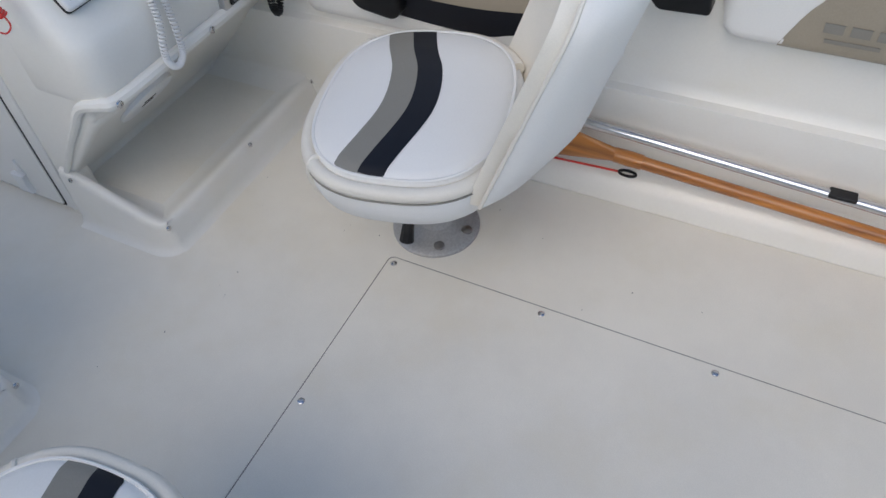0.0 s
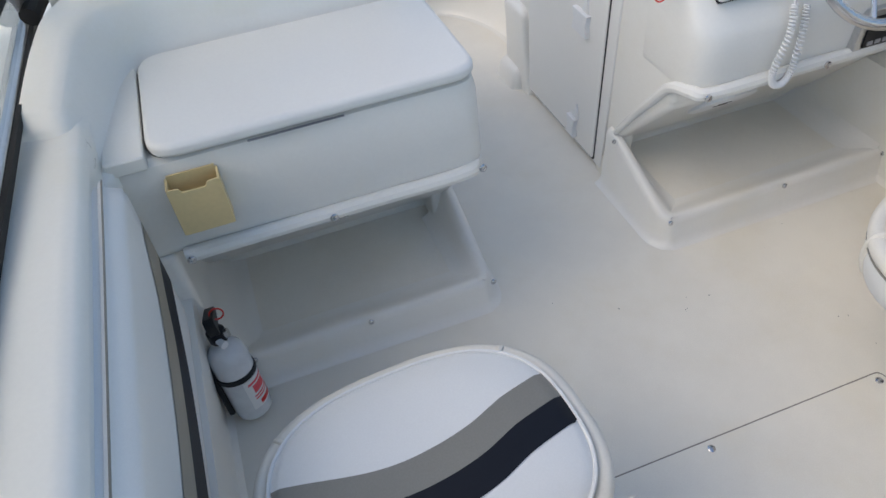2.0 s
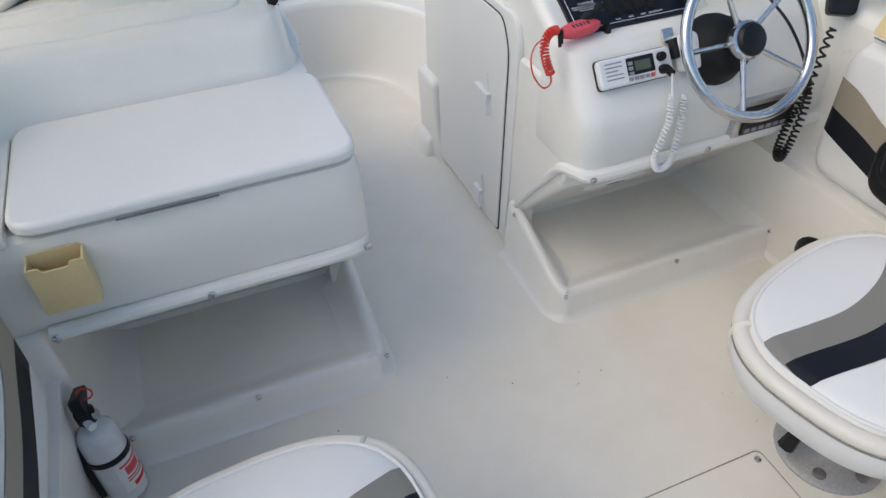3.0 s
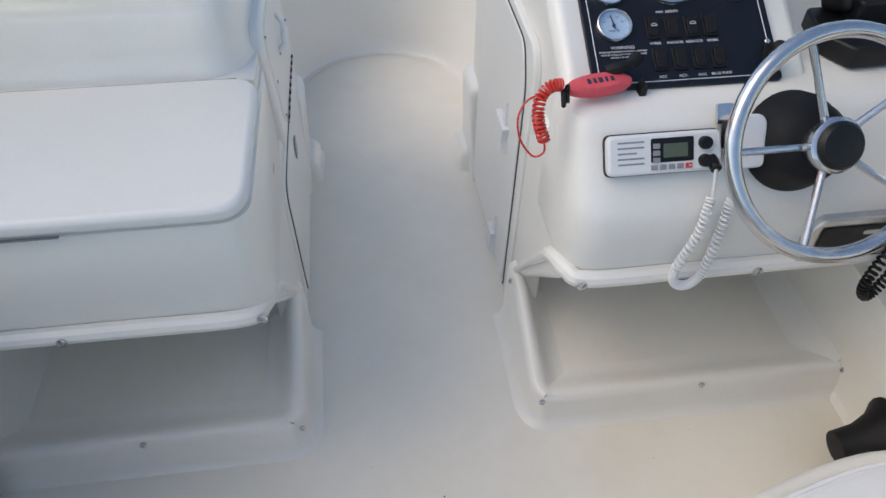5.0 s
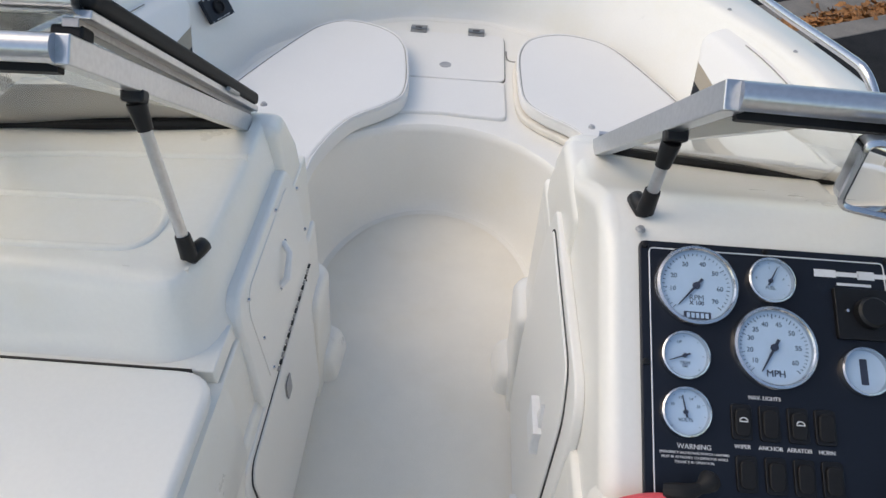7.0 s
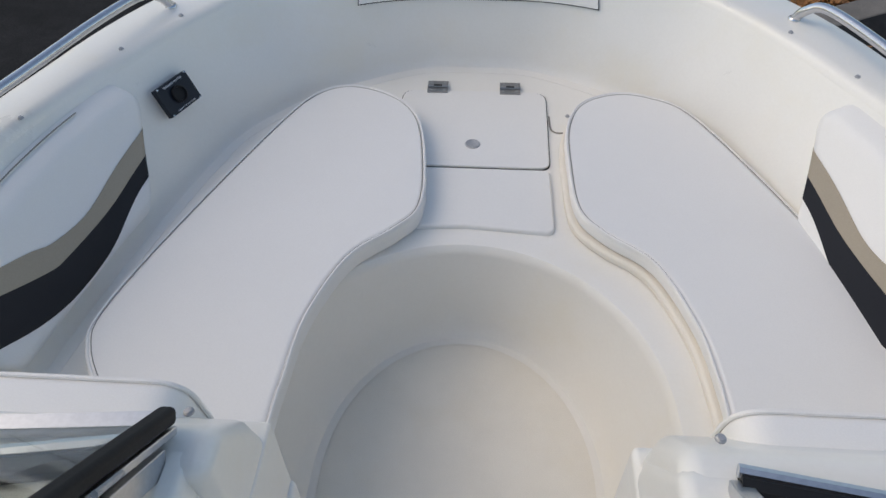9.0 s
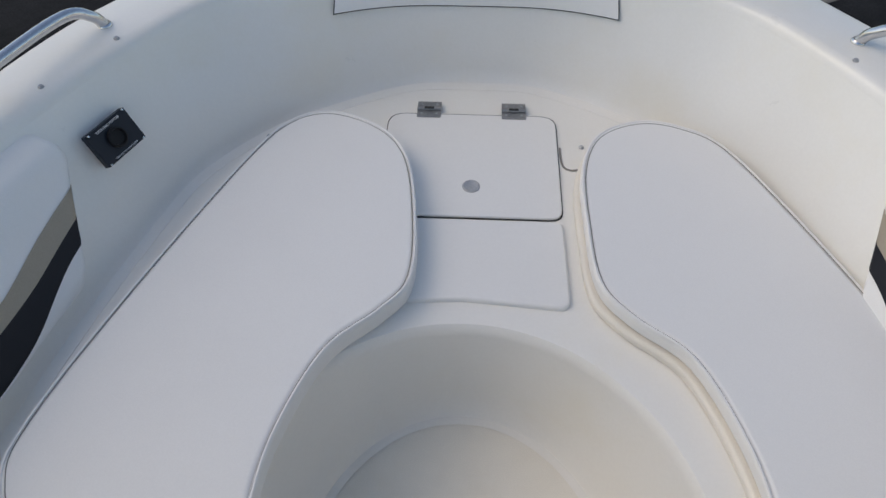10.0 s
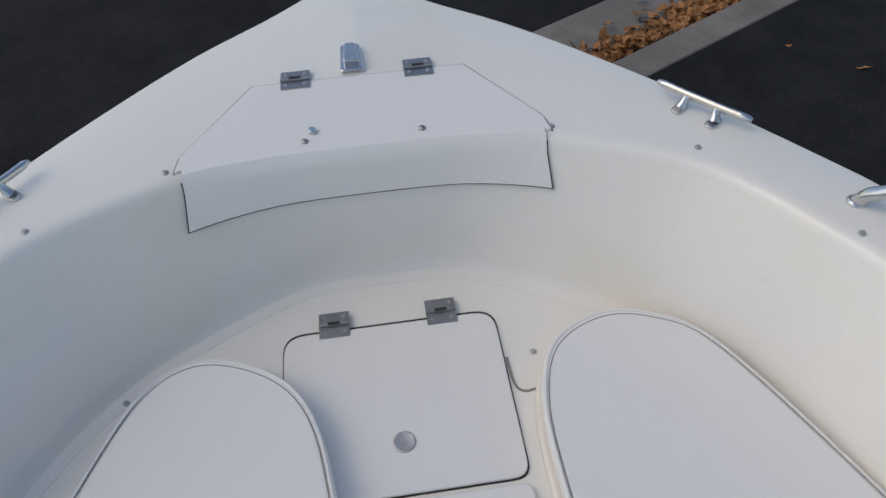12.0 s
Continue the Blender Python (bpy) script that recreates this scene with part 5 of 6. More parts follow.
for i in range(5):
    part("emboss", box(-0.018, 0.018, -0.010, 0.010, 0, 0.002), VINYL_GREY, ab, m=Matrix.Translation((0.889, -1.36 - i * 0.048, 0.575)) @ Matrix.Rotation(radians(90), 4, "Z") @ Matrix.Rotation(radians(90), 4, "X"))
part("emboss", box(-0.05, 0.05, -0.004, 0.004, 0, 0.002), VINYL_GREY, ab, m=Matrix.Translation((0.889, -1.40, 0.548)) @ Matrix.Rotation(radians(90), 4, "Z") @ Matrix.Rotation(radians(90), 4, "X"))

# trolling-motor socket plate on the port bow side
O, A, B = Vector((-0.760, 1.904, 0.478)), Vector((-0.718, 2.011, 0.475)), Vector((-0.792, 1.920, 0.546))
xa, ya = (A - O).normalized(), (B - O)
na = xa.cross(ya).normalized()
ya = na.cross(xa)
TM = Matrix(((xa.x, ya.x, na.x, 0), (xa.y, ya.y, na.y, 0), (xa.z, ya.z, na.z, 0), (0, 0, 0, 1)))
TM.translation = (O + A) / 2 + (B - O) / 2
if na.x < 0:
    TM = TM @ Matrix.Rotation(math.pi, 4, "Y")
plate = thing("socket_plate", "black trolling-motor socket plate on the bow side", "socket plate", tuple(TM.translation))
part("plate", prism(rect(-0.057, 0.057, -0.039, 0.039, 0.003), "z", -0.014, 0.002), NAVY, plate, bevel=0.001, m=TM.copy())
part("socket", lathe([(0.022, 0.003), (0.022, 0.010), (0.018, 0.012), (0.016, 0.006), (0, 0.006)], 24, TM), RUBBER, plate)
words("TROLLING MOTOR", 0.0078, WHITE_INK, TM @ Matrix.Translation((0, 0.031, 0.0045)), plate)
words("12/24 VOLT DC MAX 50 AMP", 0.0052, WHITE_INK, TM @ Matrix.Translation((0, -0.033, 0.0045)), plate)
for x in (-0.05, 0.05):
    for y in (-0.036, 0.036):
        part("screw", lathe([(0.003, 0.003), (0.002, 0.0055), (0, 0.0055)], 8, TM @ Matrix.Translation((x, y, 0))), STEEL, plate)
groove = [(p.x, p.y, BENCH + 0.0012) for p in spline([(-0.49, 2.185), (-0.535, 2.12), (-0.575, 2.03), (-0.69, 1.70), (-0.74, 1.54)], 40)]
tagged(part("bench_joint", tube(groove, 0.003, n=6), GROOVE), "dark joint of the seat locker lid in the bench", "joint", kind="structure")


# ---- street ----
K = Matrix.Translation((1.74, 4.95, 0)) @ Matrix.Rotation(radians(27.5), 4, "Z")
tagged(part("ground", box(-120, 120, -120, 0, -1.25, -1.05), ASPHALT, m=K), "dark worn asphalt", "asphalt", kind="structure")
tagged(part("kerb", box(-60, 60, 0.001, 0.25, -1.25, -1.045), CONCRETE, bevel=0.02, m=K), "weathered concrete kerb", "kerb", kind="structure")
tagged(part("gutter", box(-60, 60, 0.251, 0.90, -1.25, -1.10), CONCRETE, m=K), "stained concrete gutter", "gutter", kind="structure")
tagged(part("road", box(-120, 120, 0.901, 160, -1.25, -1.095), ASPHALT, m=K), "dark asphalt road", "road", kind="structure")

leaf_bm = bmesh.new()
rnd = random.Random(5)
for i in range(4200):
    t = rnd.uniform(-2.5, 6)
    clump = 0.5 + 0.5 * noise.noise(Vector((t * 1.3, 2.2, 0)))
    near = rnd.random() < 0.985
    d = 0.262 + abs(rnd.gauss(0, 0.15 * (0.3 + clump))) if near else rnd.uniform(-3.0, 1.2)
    z = (-1.092 + rnd.uniform(0, 0.045)) if d > 0.255 else -1.04 + rnd.uniform(0, 0.008)
    if not near and rnd.random() < 0.6:
        continue
    r = rnd.uniform(0.02, 0.05)
    m = K @ Matrix.Translation((t, d, z)) @ Euler((rnd.uniform(-0.7, 0.7), rnd.uniform(-0.7, 0.7), rnd.uniform(0, 6.28))).to_matrix().to_4x4()
    pts = [(-1, 0, 0.15), (-0.5, 0.5, -0.05), (0.1, 0.62, 0.12), (0.6, 0.3, 0), (1.1, 0, 0.2), (0.6, -0.34, 0.02), (0.1, -0.6, 0.1), (-0.5, -0.5, -0.06)]
    leaf_bm.faces.new([leaf_bm.verts.new(m @ (Vector(p) * r)) for p in pts])
leaves = part("dry_leaves", leaf_bm, LEAF)
tagged(leaves, "brown dry leaves drifted along the gutter", "leaves", kind="stuff")
# cracks sealed with tar in the asphalt
tar = bmesh.new()
for k in range(9):
    x, y = rnd.uniform(0.5, 7), rnd.uniform(-4.5, -0.4)
    a, pts = rnd.uniform(0, 6.28), []
    for j in range(14):
        pts.append((x, y, -1.0485))
        a += rnd.uniform(-0.5, 0.5)
        x, y = x + 0.14 * math.cos(a), min(-0.05, y + 0.14 * math.sin(a))
    tube(pts, 0.010, n=5, bm=tar)
tagged(part("tar_cracks", tar, RUBBER, m=K.copy()), "dark cracks running through the asphalt", "cracks", kind="stuff")


# ---- cockpit floor hatch ----
hatch = thing("floor_hatch", "white screwed-down hatch panel in the cockpit floor", "floor hatch", (0, -1.1, 0))
ho = rect(-0.45, 0.452, -1.75, -0.548, 0.018)
part("gap", prism([(x * 1.008, -1.15 + (y + 1.15) * 1.006) for x, y in ho], "z", -0.01, 0.0018), SEAM, hatch)
part("panel", prism(ho, "z", -0.008, 0.005), NONSKID, hatch, bevel=0.002)
for x, y in ((0.432, -0.567), (0.006, -0.567), (-0.43, -0.567), (0.432, -0.962), (0.432, -1.36), (-0.43, -0.962), (0.432, -1.72)):
    screw((x, y, 0.0062), (0, 0, 1), 0.0085, hatch)


# ---- seats ----
def boat_seat(label, high, shift):
    """A swivelling bucket chair, built about its pedestal, facing +y; the seat's middle lies at (SX, SY)."""
    e = thing("swivel_chair", label, "boat seat", (0, 0, 0), "cockpit chairs")
    part("base_plate", lathe([(0, 0.0), (0.115, 0.0), (0.115, 0.008), (0.108, 0.013), (0.075, 0.018), (0.048, 0.030), (0.038, 0.05), (0.036, 0.20), (0, 0.20)], 40), CASTING, e, "grey cast pedestal base")
    for i in range(6):
        a = math.tau * i / 6 + 0.3
        part("bolt", lathe([(0.014, 0.010), (0.014, 0.019), (0.008, 0.022), (0, 0.022)], 12, Matrix.Translation((0.088 * math.cos(a), 0.088 * math.sin(a), 0))), HINGE_STEEL, e)
    part("column", lathe([(0.034, 0.05), (0.034, 0.27), (0.05, 0.285), (0.09, 0.290), (0.09, 0.31), (0, 0.31)], 24), CASTING, e)
    part("swivel_lever", tube([(-0.05, 0.03, 0.14), (-0.088, 0.048, 0.085), (-0.105, 0.052, 0.045)], [0.008, 0.015, 0.019], n=8), BLACK, e, "black lever grip")
    SX, SY = -0.042, 0.004
    o = []
    for i in range(72):
        ca, sa = math.cos(math.tau * i / 72), math.sin(math.tau * i / 72)
        o.append(Vector((0.262 * math.copysign(abs(ca) ** 0.74, ca), 0.208 * math.copysign(abs(sa) ** 0.74, sa))))

    def ring(k, z):
        return [(SX + p.x * k, SY + p.y * k, z) for p in o]
    sh = loft([ring(0.40, 0.288), ring(0.74, 0.296), ring(0.93, 0.315), ring(1.04, 0.345), ring(1.08, 0.380), ring(1.085, 0.408), ring(1.06, 0.424), ring(0.97, 0.428)], True)
    bmesh.ops.holes_fill(sh, edges=[g for g in sh.edges if g.is_boundary])
    bmesh.ops.recalc_face_normals(sh, faces=sh.faces)
    part("shell", sh, VINYL, e, smooth=60)
    cu = loft([ring(0.99, 0.415), ring(0.995, 0.437), ring(0.975, 0.449), ring(0.90, 0.459), ring(0.6, 0.468), ring(0.3, 0.471), ring(0.02, 0.471)], True)
    bmesh.ops.holes_fill(cu, edges=[g for g in cu.edges if g.is_boundary])
    part("seat", cu, VINYL, e, "white vinyl seat cushion", smooth=60)
    part("piping", tube(ring(0.980, 0.4490), 0.0040, True, 6), VINYL, e)
    # the rolled edge runs round the front and sides, from one end of the back to the other
    edge = [ring(1.040, 0.426)[(i - 12) % 72] for i in range(61)]
    # slightly cream vinyl; the rest of its warmth is light put into the colour
    part("rolled_edge", tube(edge, 0.0165, n=12), VINYL_CREAM, e, "slightly cream rolled edge with lit tone in its colour")
    part("edge_seam", tube([ring(1.092, 0.414)[(i - 12) % 72] for i in range(61)], 0.0022, n=5), VINYL_GREY, e)
    for k in (-1, 1):
        c = Vector((SX + k * 0.203, SY + 0.160, -0.012))
        w = Vector((k * 0.72, 0.69, 0)).normalized()
        part("corner_strap", tube(spline([c - w * 0.008 + Vector((0, 0, 0.452)), c + w * 0.010 + Vector((0, 0, 0.454)), c + w * 0.022 + Vector((0, 0, 0.440)), c + w * 0.024 + Vector((0, 0, 0.405)), c + w * 0.010 + Vector((0, 0, 0.360))], 16), 0.0065, n=8), VINYL_CREAM, e)

    def cushion_z(x, y):
        k = (abs((x - SX) / 0.262) ** 2.7 + abs((y - SY) / 0.208) ** 2.7) ** (1 / 2.7)
        return float(np.interp(k, [0, 0.3, 0.6, 0.90, 0.975, 0.995], [0.471, 0.471, 0.468, 0.459, 0.449, 0.437])) + 0.0013

    def stripe(nm, m, c0, c1):
        """A band across the seat from side to side, lying between the lines c0(x) and c1(x)."""
        rows = []
        for i in range(61):
            x = -0.255 + 0.510 * i / 60
            lim = 0.2025 * max(0.0, 1 - (abs(x) / 0.2555) ** 2.7) ** (1 / 2.7)
            a, b = max(-lim, min(c0(x), lim)), max(-lim, min(c1(x), lim))
            rows.append([(SX + x, SY + a + (b - a) * k / 6, cushion_z(SX + x, SY + a + (b - a) * k / 6)) for k in range(7)])
        bm = loft(rows)
        bmesh.ops.recalc_face_normals(bm, faces=bm.faces)
        part(nm, bm, m, e, smooth=60)
    mid = bend([(x, y + shift) for x, y in ((-0.26, 0.042), (-0.20, 0.022), (-0.14, 0.000), (-0.07, -0.018), (0.0, -0.020), (0.08, -0.008), (0.16, 0.020), (0.26, 0.045))])
    stripe("grey_stripe", VINYL_GREY, lambda x: mid(x), lambda x: mid(x) + 0.058)
    stripe("navy_stripe", VINYL_NAVY, lambda x: mid(x) - 0.056, lambda x: mid(x))
    # backrest: a padded inner face in a curved outer shell that wraps the back of the seat
    us = [j / 12 - 1 for j in range(25)]

    def back_row(f, grow, d):
        z = 0.385 + high * f
        w = (0.236 + 0.012 * f) * (math.sqrt(max(0.0, 1 - max(0.0, (f - 0.80) / 0.215) ** 2)) if f > 0.80 else 1)
        y0 = -0.246 - 0.30 * high * f - d
        return [(SX + (w + grow) * u, SY + y0 + (0.070 + 0.030 * (1 - f)) * abs(u) ** 2.4, z) for u in us]
    fs = [k / 14 for k in range(15)]
    bm = loft([back_row(f, 0.0, 0.0) + back_row(f, 0.004, 0.030)[::-1] for f in fs], True)
    bmesh.ops.holes_fill(bm, edges=[g for g in bm.edges if g.is_boundary])
    bmesh.ops.recalc_face_normals(bm, faces=bm.faces)
    part("backrest", bm, VINYL_CREAM, e, "cream inner backrest", smooth=60)
    bm = loft([back_row(f, 0.006, 0.031) + [Vector(p) + Vector((0, -(0.018 + 0.040 * min(1.0, f * 5)) * (1 - 0.55 * abs(u) ** 4), 0.0)) for u, p in zip(us, back_row(f, 0.006, 0.031))][::-1] for f in fs], True)
    bmesh.ops.holes_fill(bm, edges=[g for g in bm.edges if g.is_boundary])
    bmesh.ops.recalc_face_normals(bm, faces=bm.faces)
    part("back_shell", bm, VINYL, e, "white vinyl back shell", smooth=60)
    rim = [back_row(f, 0.009, 0.031) for f in fs[:14]]
    part("back_piping", tube([r[0] for r in rim] + rim[-1][1:24] + [r[24] for r in rim[::-1]], 0.0042, n=6), VINYL_CREAM, e)
    for i in range(5):
        p = back_row(0.60, 0.0, 0.0)[9 + i]
        part("emboss", box(-0.007, 0.007, -0.001, 0.0015, -0.010 - 0.004 * (i % 2), 0.010), VINYL_GREY, e, m=Matrix.Translation(p))
    return e


helm_seat = boat_seat("white vinyl helm chair with grey and navy stripes", 0.48, 0.024)
helm_seat.matrix_basis = pose(0.598, -0.606, 0.0, 0, 0, 14) @ Matrix.Diagonal((1.0, 1.0, 0.985, 1))
mate_seat = boat_seat("white vinyl passenger chair with grey and navy stripes", 0.13, -0.022)
mate_seat.matrix_basis = pose(-0.552, -0.626, 0.0, 0, 0, 4) @ Matrix.Diagonal((0.875, 0.865, 1.01, 1))

# ---- fire extinguisher ----
ext = thing("fire_extinguisher", "small white fire extinguisher strapped to the port side", "fire extinguisher", (-0.862, -0.10, 0.0))
EM = Matrix.Translation((-0.870, -0.090, 0.012)) @ Euler((radians(-7), radians(-3), 0)).to_matrix().to_4x4()
part("cylinder", lathe([(0, 0), (0.030, 0), (0.040, 0.006), (0.042, 0.018), (0.042, 0.178), (0.038, 0.196), (0.026, 0.210), (0.014, 0.216), (0.014, 0.226), (0, 0.226)], 32, EM), TUBE_WHITE, ext)
def band(h0, h1, a0, a1, r=0.0424):
    return loft([[EM @ Vector((r * math.cos(a0 + (a1 - a0) * k / 12), r * math.sin(a0 + (a1 - a0) * k / 12), h)) for k in range(13)] for h in (h0, h1)])


part("label_band", band(0.035, 0.118, -1.4, 0.9), WHITE_PL, ext, "white paper label with faded red print")
for i, (h, tall, a0, a1) in enumerate(((0.040, 0.012, -0.9, 0.2), (0.060, 0.004, -1.1, 0.4), (0.068, 0.004, -1.1, 0.1), (0.078, 0.022, -1.0, -0.1), (0.104, 0.006, -1.2, 0.5))):
    part("label_text", band(h, h + tall, a0, a1, 0.0428), RED if i == 0 else PINK, ext)
part("strap", lathe([(0.0425, 0.122), (0.0445, 0.124), (0.0445, 0.136), (0.0425, 0.138)], 32, EM), BLACK, ext, "black plastic strap")
part("bracket", prism(rect(-0.02, 0.02, 0.02, 0.24, 0.006), "x", -0.052, -0.040), BLACK, ext, "black wall bracket", bevel=0.002, m=EM.copy())
part("valve", lathe([(0.016, 0.222), (0.020, 0.228), (0.020, 0.252), (0.012, 0.262), (0, 0.262)], 16, EM), BLACK, ext)
part("lever", prism(rounded([(-0.018, 0.25), (0.052, 0.262), (0.052, 0.276), (-0.02, 0.30), (-0.026, 0.285)], 0.006), "x", -0.011, 0.011), BLACK, ext, bevel=0.003, m=EM.copy())
part("gauge", lathe([(0.011, 0), (0.011, 0.008), (0, 0.009)], 14, EM @ Matrix.Translation((0.018, -0.012, 0.245)) @ Matrix.Rotation(radians(80), 4, "Y")), STEEL, ext)
part("nozzle", tube([(0.0, -0.016, 0.236), (0.012, -0.034, 0.234)], [0.007, 0.009], n=10), WHITE_PL, ext, m=EM.copy())
part("pin_ring", tube([(0.014 * math.cos(a) + 0.018, 0.0, 0.292 + 0.014 * math.sin(a)) for a in (math.tau * i / 20 for i in range(20))], 0.0018, True, 6), RED, ext, "red pull pin ring", m=EM.copy())


# ---- cream boxes ----
def holder(m, label):
    e = thing("caddy", label, "caddy", tuple(m.translation), "caddies")
    part("front", prism(rounded([(-0.047, -0.055), (0.047, -0.055), (0.047, 0.050), (0.024, 0.050), (0.020, 0.040), (-0.022, 0.040), (-0.026, 0.050), (-0.047, 0.050)], 0.004), "z", 0.036, 0.040), CREAM, e, bevel=0.001, m=m.copy())
    for x in (-0.047, 0.043):
        part("side", box(x, x + 0.004, -0.055, 0.050, 0.0, 0.037), CREAM, e, m=m.copy())
    part("bottom", box(-0.043, 0.043, -0.055, -0.051, 0.0, 0.037), CREAM, e, m=m.copy())
    part("back", box(-0.043, 0.043, -0.051, 0.056, 0.0, 0.003), CREAM, e, m=m.copy())
    return e


holder(Matrix.Translation((-0.812, -0.004, 0.564)) @ Matrix.Rotation(radians(90), 4, "X"), "cream plastic caddy screwed to the port console")
holder(Matrix.Translation((0.955, -0.16, 0.765)) @ Matrix.Rotation(radians(-90), 4, "Z") @ Matrix.Rotation(radians(68), 4, "X"), "cream plastic caddy on the starboard coaming")

# ---- throttle ----
thr = thing("throttle", "black side-mounted throttle lever on the starboard side", "throttle", (0.90, -0.33, 0.5))
part("housing", prism(rounded([(-0.40, 0.40), (-0.26, 0.42), (-0.25, 0.54), (-0.30, 0.58), (-0.40, 0.56)], 0.04, 6), "x", 0.86, 0.93), BLACK, thr, bevel=0.012)
part("pivot", lathe([(0.045, 0), (0.045, 0.012), (0.035, 0.018), (0, 0.018)], 24, Matrix.Translation((0.862, -0.32, 0.505)) @ Matrix.Rotation(radians(-90), 4, "Y")), RUBBER, thr)
part("arm", tube([(0.848, -0.32, 0.505), (0.846, -0.305, 0.58), (0.845, -0.30, 0.675)], [0.026, 0.02, 0.016], n=12), BLACK, thr)
part("grip", tube([(0.80, -0.30, 0.685), (0.83, -0.30, 0.69), (0.87, -0.30, 0.69), (0.905, -0.30, 0.685)], [0.014, 0.02, 0.02, 0.014], n=12), RUBBER, thr, "black rubber grip")
part("trim_button", prism(rect(-0.008, 0.008, -0.012, 0.012, 0.003), "z", 0, 0.004), RED, thr, m=Matrix.Translation((0.83, -0.322, 0.675)) @ Matrix.Rotation(radians(60), 4, "X"))
tagged(part("bracket", prism(rounded([(-1.13, 0.55), (-1.02, 0.545), (-0.99, 0.58), (-1.0, 0.64), (-1.12, 0.64)], 0.012), "x", 0.895, 0.945), BLACK, bevel=0.006), "black plastic bracket on the starboard side", "bracket")
tagged(part("rigging_boot", lathe([(0.07, 0), (0.07, 0.02), (0.05, 0.05), (0.035, 0.10), (0.03, 0.16), (0, 0.16)], 20, Matrix.Translation((0.945, -0.19, 0.10)) @ Matrix.Rotation(radians(-100), 4, "Y") @ Matrix.Diagonal((1.15, 1.15, 0.8, 1))), RUBBER), "black rubber rigging boot on the starboard side", "boot")
for y, z in ((-0.10, 0.285), (-0.16, 0.285), (-0.105, 0.228), (-0.165, 0.228)):
    tagged(screw((0.934, y, z), (-1, 0, 0), 0.006), "small steel screw in the starboard side", "screw", "side screws")

# ---- paddle, pole and line along the starboard side ----
pole = thing("boat_hook", "aluminium boat hook pole held along the starboard side", "boat hook", (0.865, -1.2, 0.2))
part("shaft", tube([(0.868, -0.45, 0.262), (0.868, -2.15, 0.150)], 0.0125, n=14), STEEL, pole)
part("clip", box(0.852, 0.884, -1.535, -1.475, 0.196, 0.207), BLACK, pole, "black clip", bevel=0.004)
part("clip", box(0.852, 0.884, -0.70, -0.66, 0.25, 0.26), BLACK, pole, bevel=0.004)
pad_ = thing("paddle", "varnished wooden paddle stowed along the starboard side", "paddle", (0.85, -1.2, 0.17))
prof = [(-2.10, 0.016), (-1.30, 0.016), (-1.05, 0.017), (-0.98, 0.022), (-0.90, 0.040), (-0.80, 0.060), (-0.62, 0.066), (-0.52, 0.055), (-0.49, 0.02)]
rows = []
for y, h in prof:
    th = 0.016 if h < 0.02 else (0.012 if h < 0.03 else 0.007)
    zc = 0.222 + (y + 0.45) * 0.0655 - 0.028 - max(0, h - 0.016) * 0.2
    rows.append([(0.862 + th * math.cos(a), y, zc + h * math.sin(a)) for a in (math.tau * i / 16 for i in range(16))])
bm = loft(rows, True)
bmesh.ops.holes_fill(bm, edges=[g for g in bm.edges if g.is_boundary])
bmesh.ops.recalc_face_normals(bm, faces=bm.faces)
part("blade_and_shaft", bm, ORANGE_WOOD, pad_, smooth=60)
line = thing("red_line", "thin red line with a black carabiner on the side ledge", "line", (0.88, -0.9, 0.08))
part("cord", tube(spline([(0.872, -0.62, 0.082), (0.878, -0.80, 0.080), (0.884, -0.93, 0.082), (0.886, -1.0, 0.084)], 30), 0.003, n=6), RED, line)
part("carabiner", tube([(0.884 + 0.010 * math.sin(a), -1.025 + 0.022 * math.cos(a), 0.087) for a in (math.tau * i / 24 for i in range(24))], 0.0038, True, 8), BLACK, line, "black carabiner")
tagged(part("toe_strip", prism([(0.848, -0.002), (0.856, 0.030), (0.874, 0.066), (0.905, 0.084), (0.955, 0.10), (0.955, -0.002)], "y", -2.25, -0.25), GEL, bevel=0.012), "moulded white strip along the cockpit side", "trim", kind="structure")

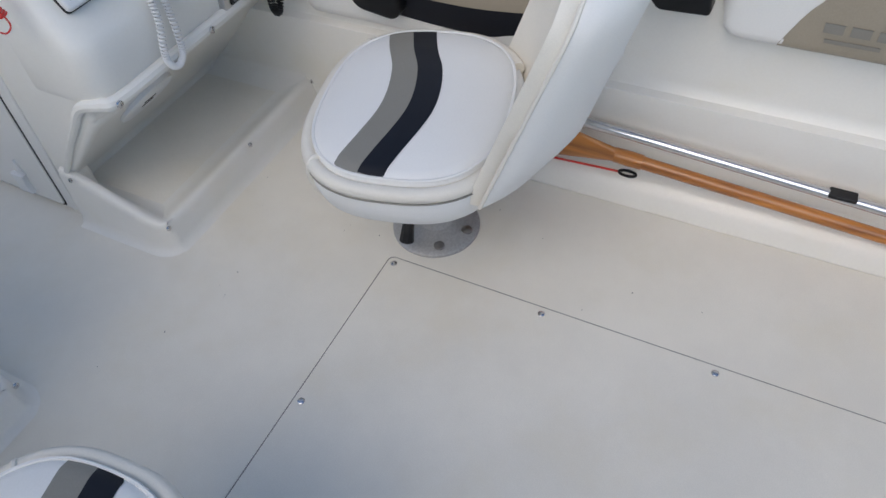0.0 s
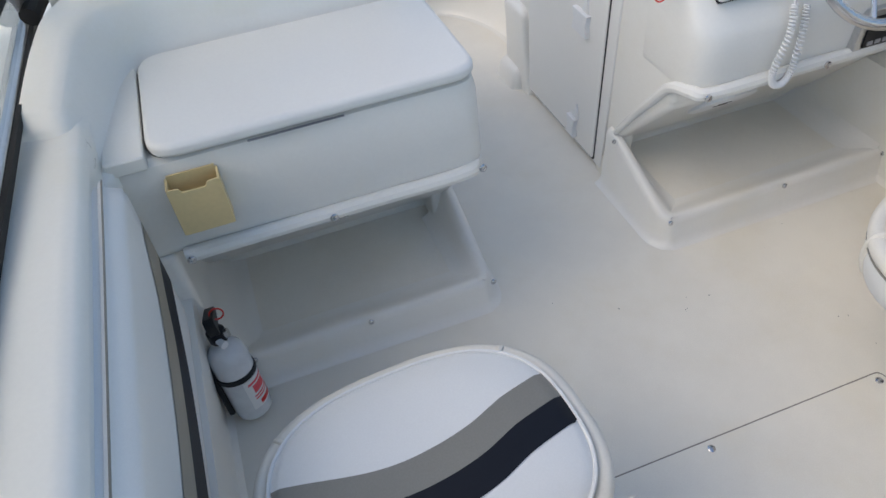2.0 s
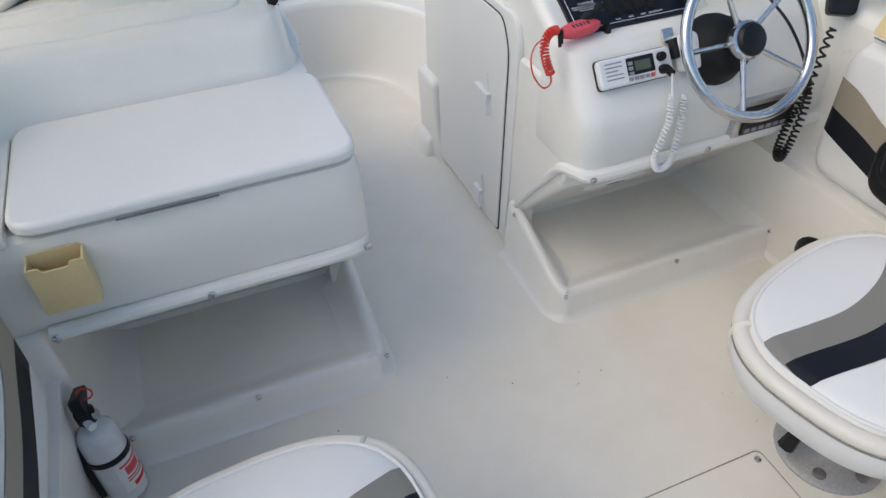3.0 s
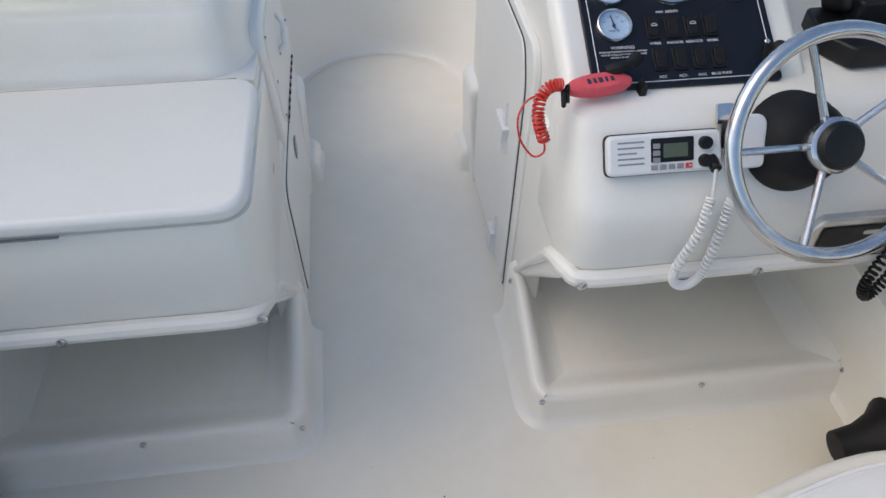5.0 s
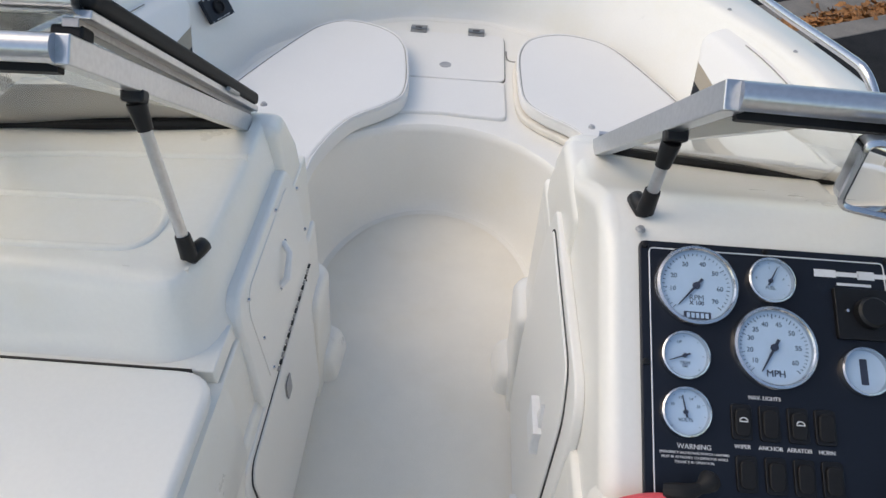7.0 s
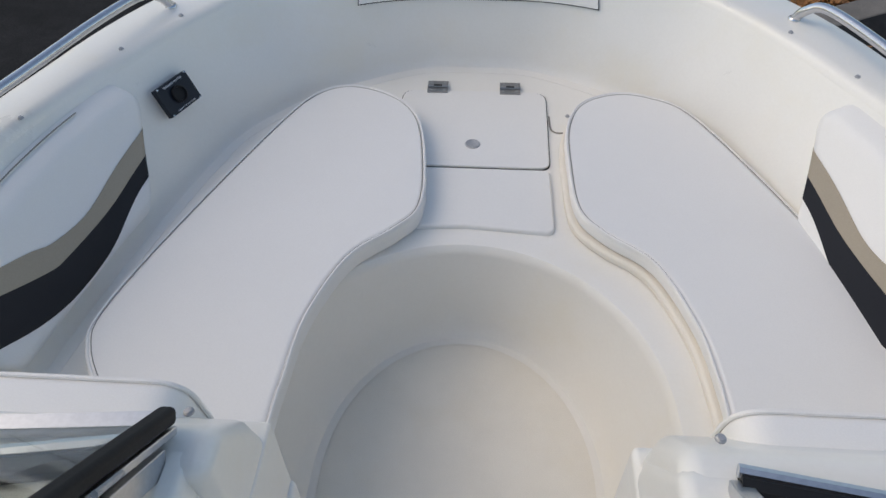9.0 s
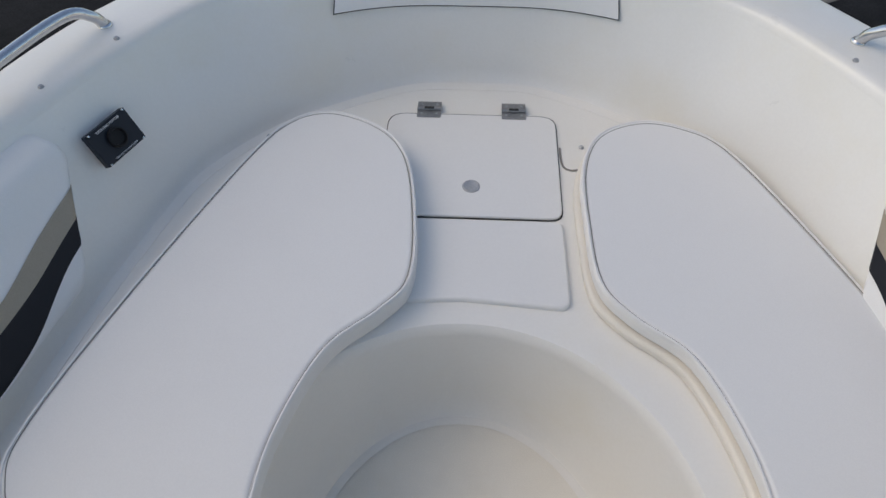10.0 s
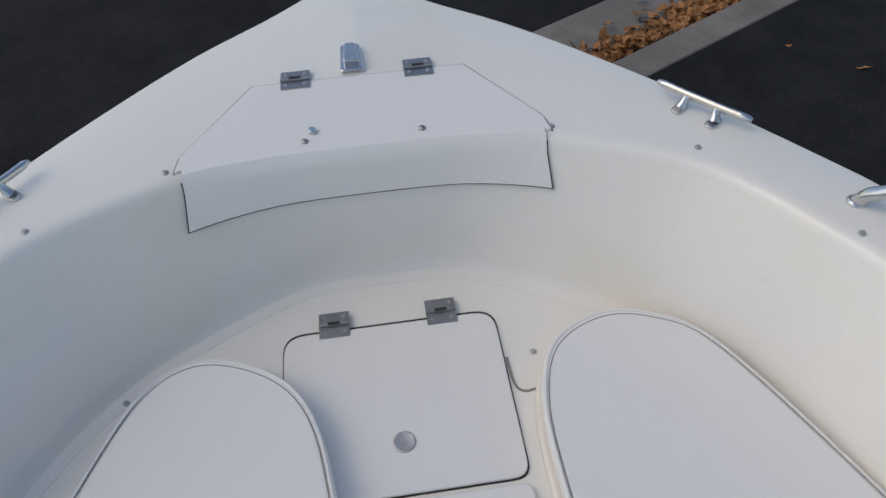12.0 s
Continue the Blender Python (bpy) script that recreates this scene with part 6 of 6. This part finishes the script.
# ---- rear-view mirror clamped to the starboard windshield rail ----
mir = thing("rear_view_mirror", "wide chrome-framed rear-view mirror clamped to the windshield rail", "mirror", (0.50, 0.30, 1.16))
MM = Matrix.Translation((0.565, 0.285, 1.112)) @ Euler((radians(90 - 8), 0, radians(-4))).to_matrix().to_4x4()
edge = rounded([(-0.130, -0.030), (-0.06, -0.040), (0.06, -0.040), (0.130, -0.030), (0.126, 0.037), (-0.126, 0.037)], [0.012, 0.04, 0.04, 0.012, 0.01, 0.01], 5)
part("housing", prism(edge, "z", -0.030, -0.004), STEEL, mir, bevel=0.006, m=MM.copy())
rings = [[(x * k, y * k, 0.010 * (1 - k * k) - 0.003) for x, y in edge] for k in (0.97, 0.8, 0.6, 0.4, 0.2, 0.02)]
bm = loft(rings, True)
bmesh.ops.holes_fill(bm, edges=[g for g in bm.edges if g.is_boundary])
bmesh.ops.recalc_face_normals(bm, faces=bm.faces)
part("mirror_glass", bm, MIRROR, mir, "convex mirror glass", smooth=60, m=MM)
part("rim", tube([MM @ Vector((x, y, -0.002)) for x, y in edge], 0.0035, True, 6), STEEL, mir, "chrome rim")
for z in (1.148, 1.203):
    part("clamp_bar", box(0.484, 0.556, 0.292, 0.318, z, z + 0.014), STEEL, mir, bevel=0.002)
for x in (0.484, 0.542):
    part("clamp_bar", box(x, x + 0.014, 0.292, 0.318, 1.1485, 1.2165), STEEL, mir, bevel=0.002)
part("clamp_jaw", box(0.480, 0.520, 0.316, 0.345, 1.150, 1.205), ALU, mir, bevel=0.004)
part("pinch_screw", tube([(0.492, 0.305, 1.150), (0.492, 0.305, 1.128)], 0.007, n=10), BLACK, mir)
part("neck", tube([(0.555, 0.305, 1.152), (0.565, 0.306, 1.128)], 0.010, n=10), STEEL, mir)

# ---- grit on the cockpit floor ----
rng = random.Random(31)
bm = bmesh.new()
for _ in range(46):
    x, y, r = rng.uniform(-0.45, 0.75), rng.uniform(-1.35, -0.04), rng.uniform(0.0008, 0.0022)
    if abs(x) > 0.2 and y > -0.05:
        continue
    ring = [bm.verts.new((x + r * rng.uniform(0.5, 1.3) * math.cos(a), y + r * rng.uniform(0.5, 1.3) * math.sin(a), 0.0015)) for a in (math.tau * k / 5 for k in range(5))]
    tip = bm.verts.new((x, y, 0.0015 + r * 0.8))
    for k in range(5):
        bm.faces.new((ring[k], ring[(k + 1) % 5], tip))
tagged(part("grit", bm, GROOVE), "dark specks of grit on the cockpit floor", "grit", kind="stuff")
# paddle grip
part("blade_ferrule", tube([(0.862, -1.06, 0.154), (0.862, -0.99, 0.158)], 0.0195, n=14), ORANGE_WOOD, pad_)
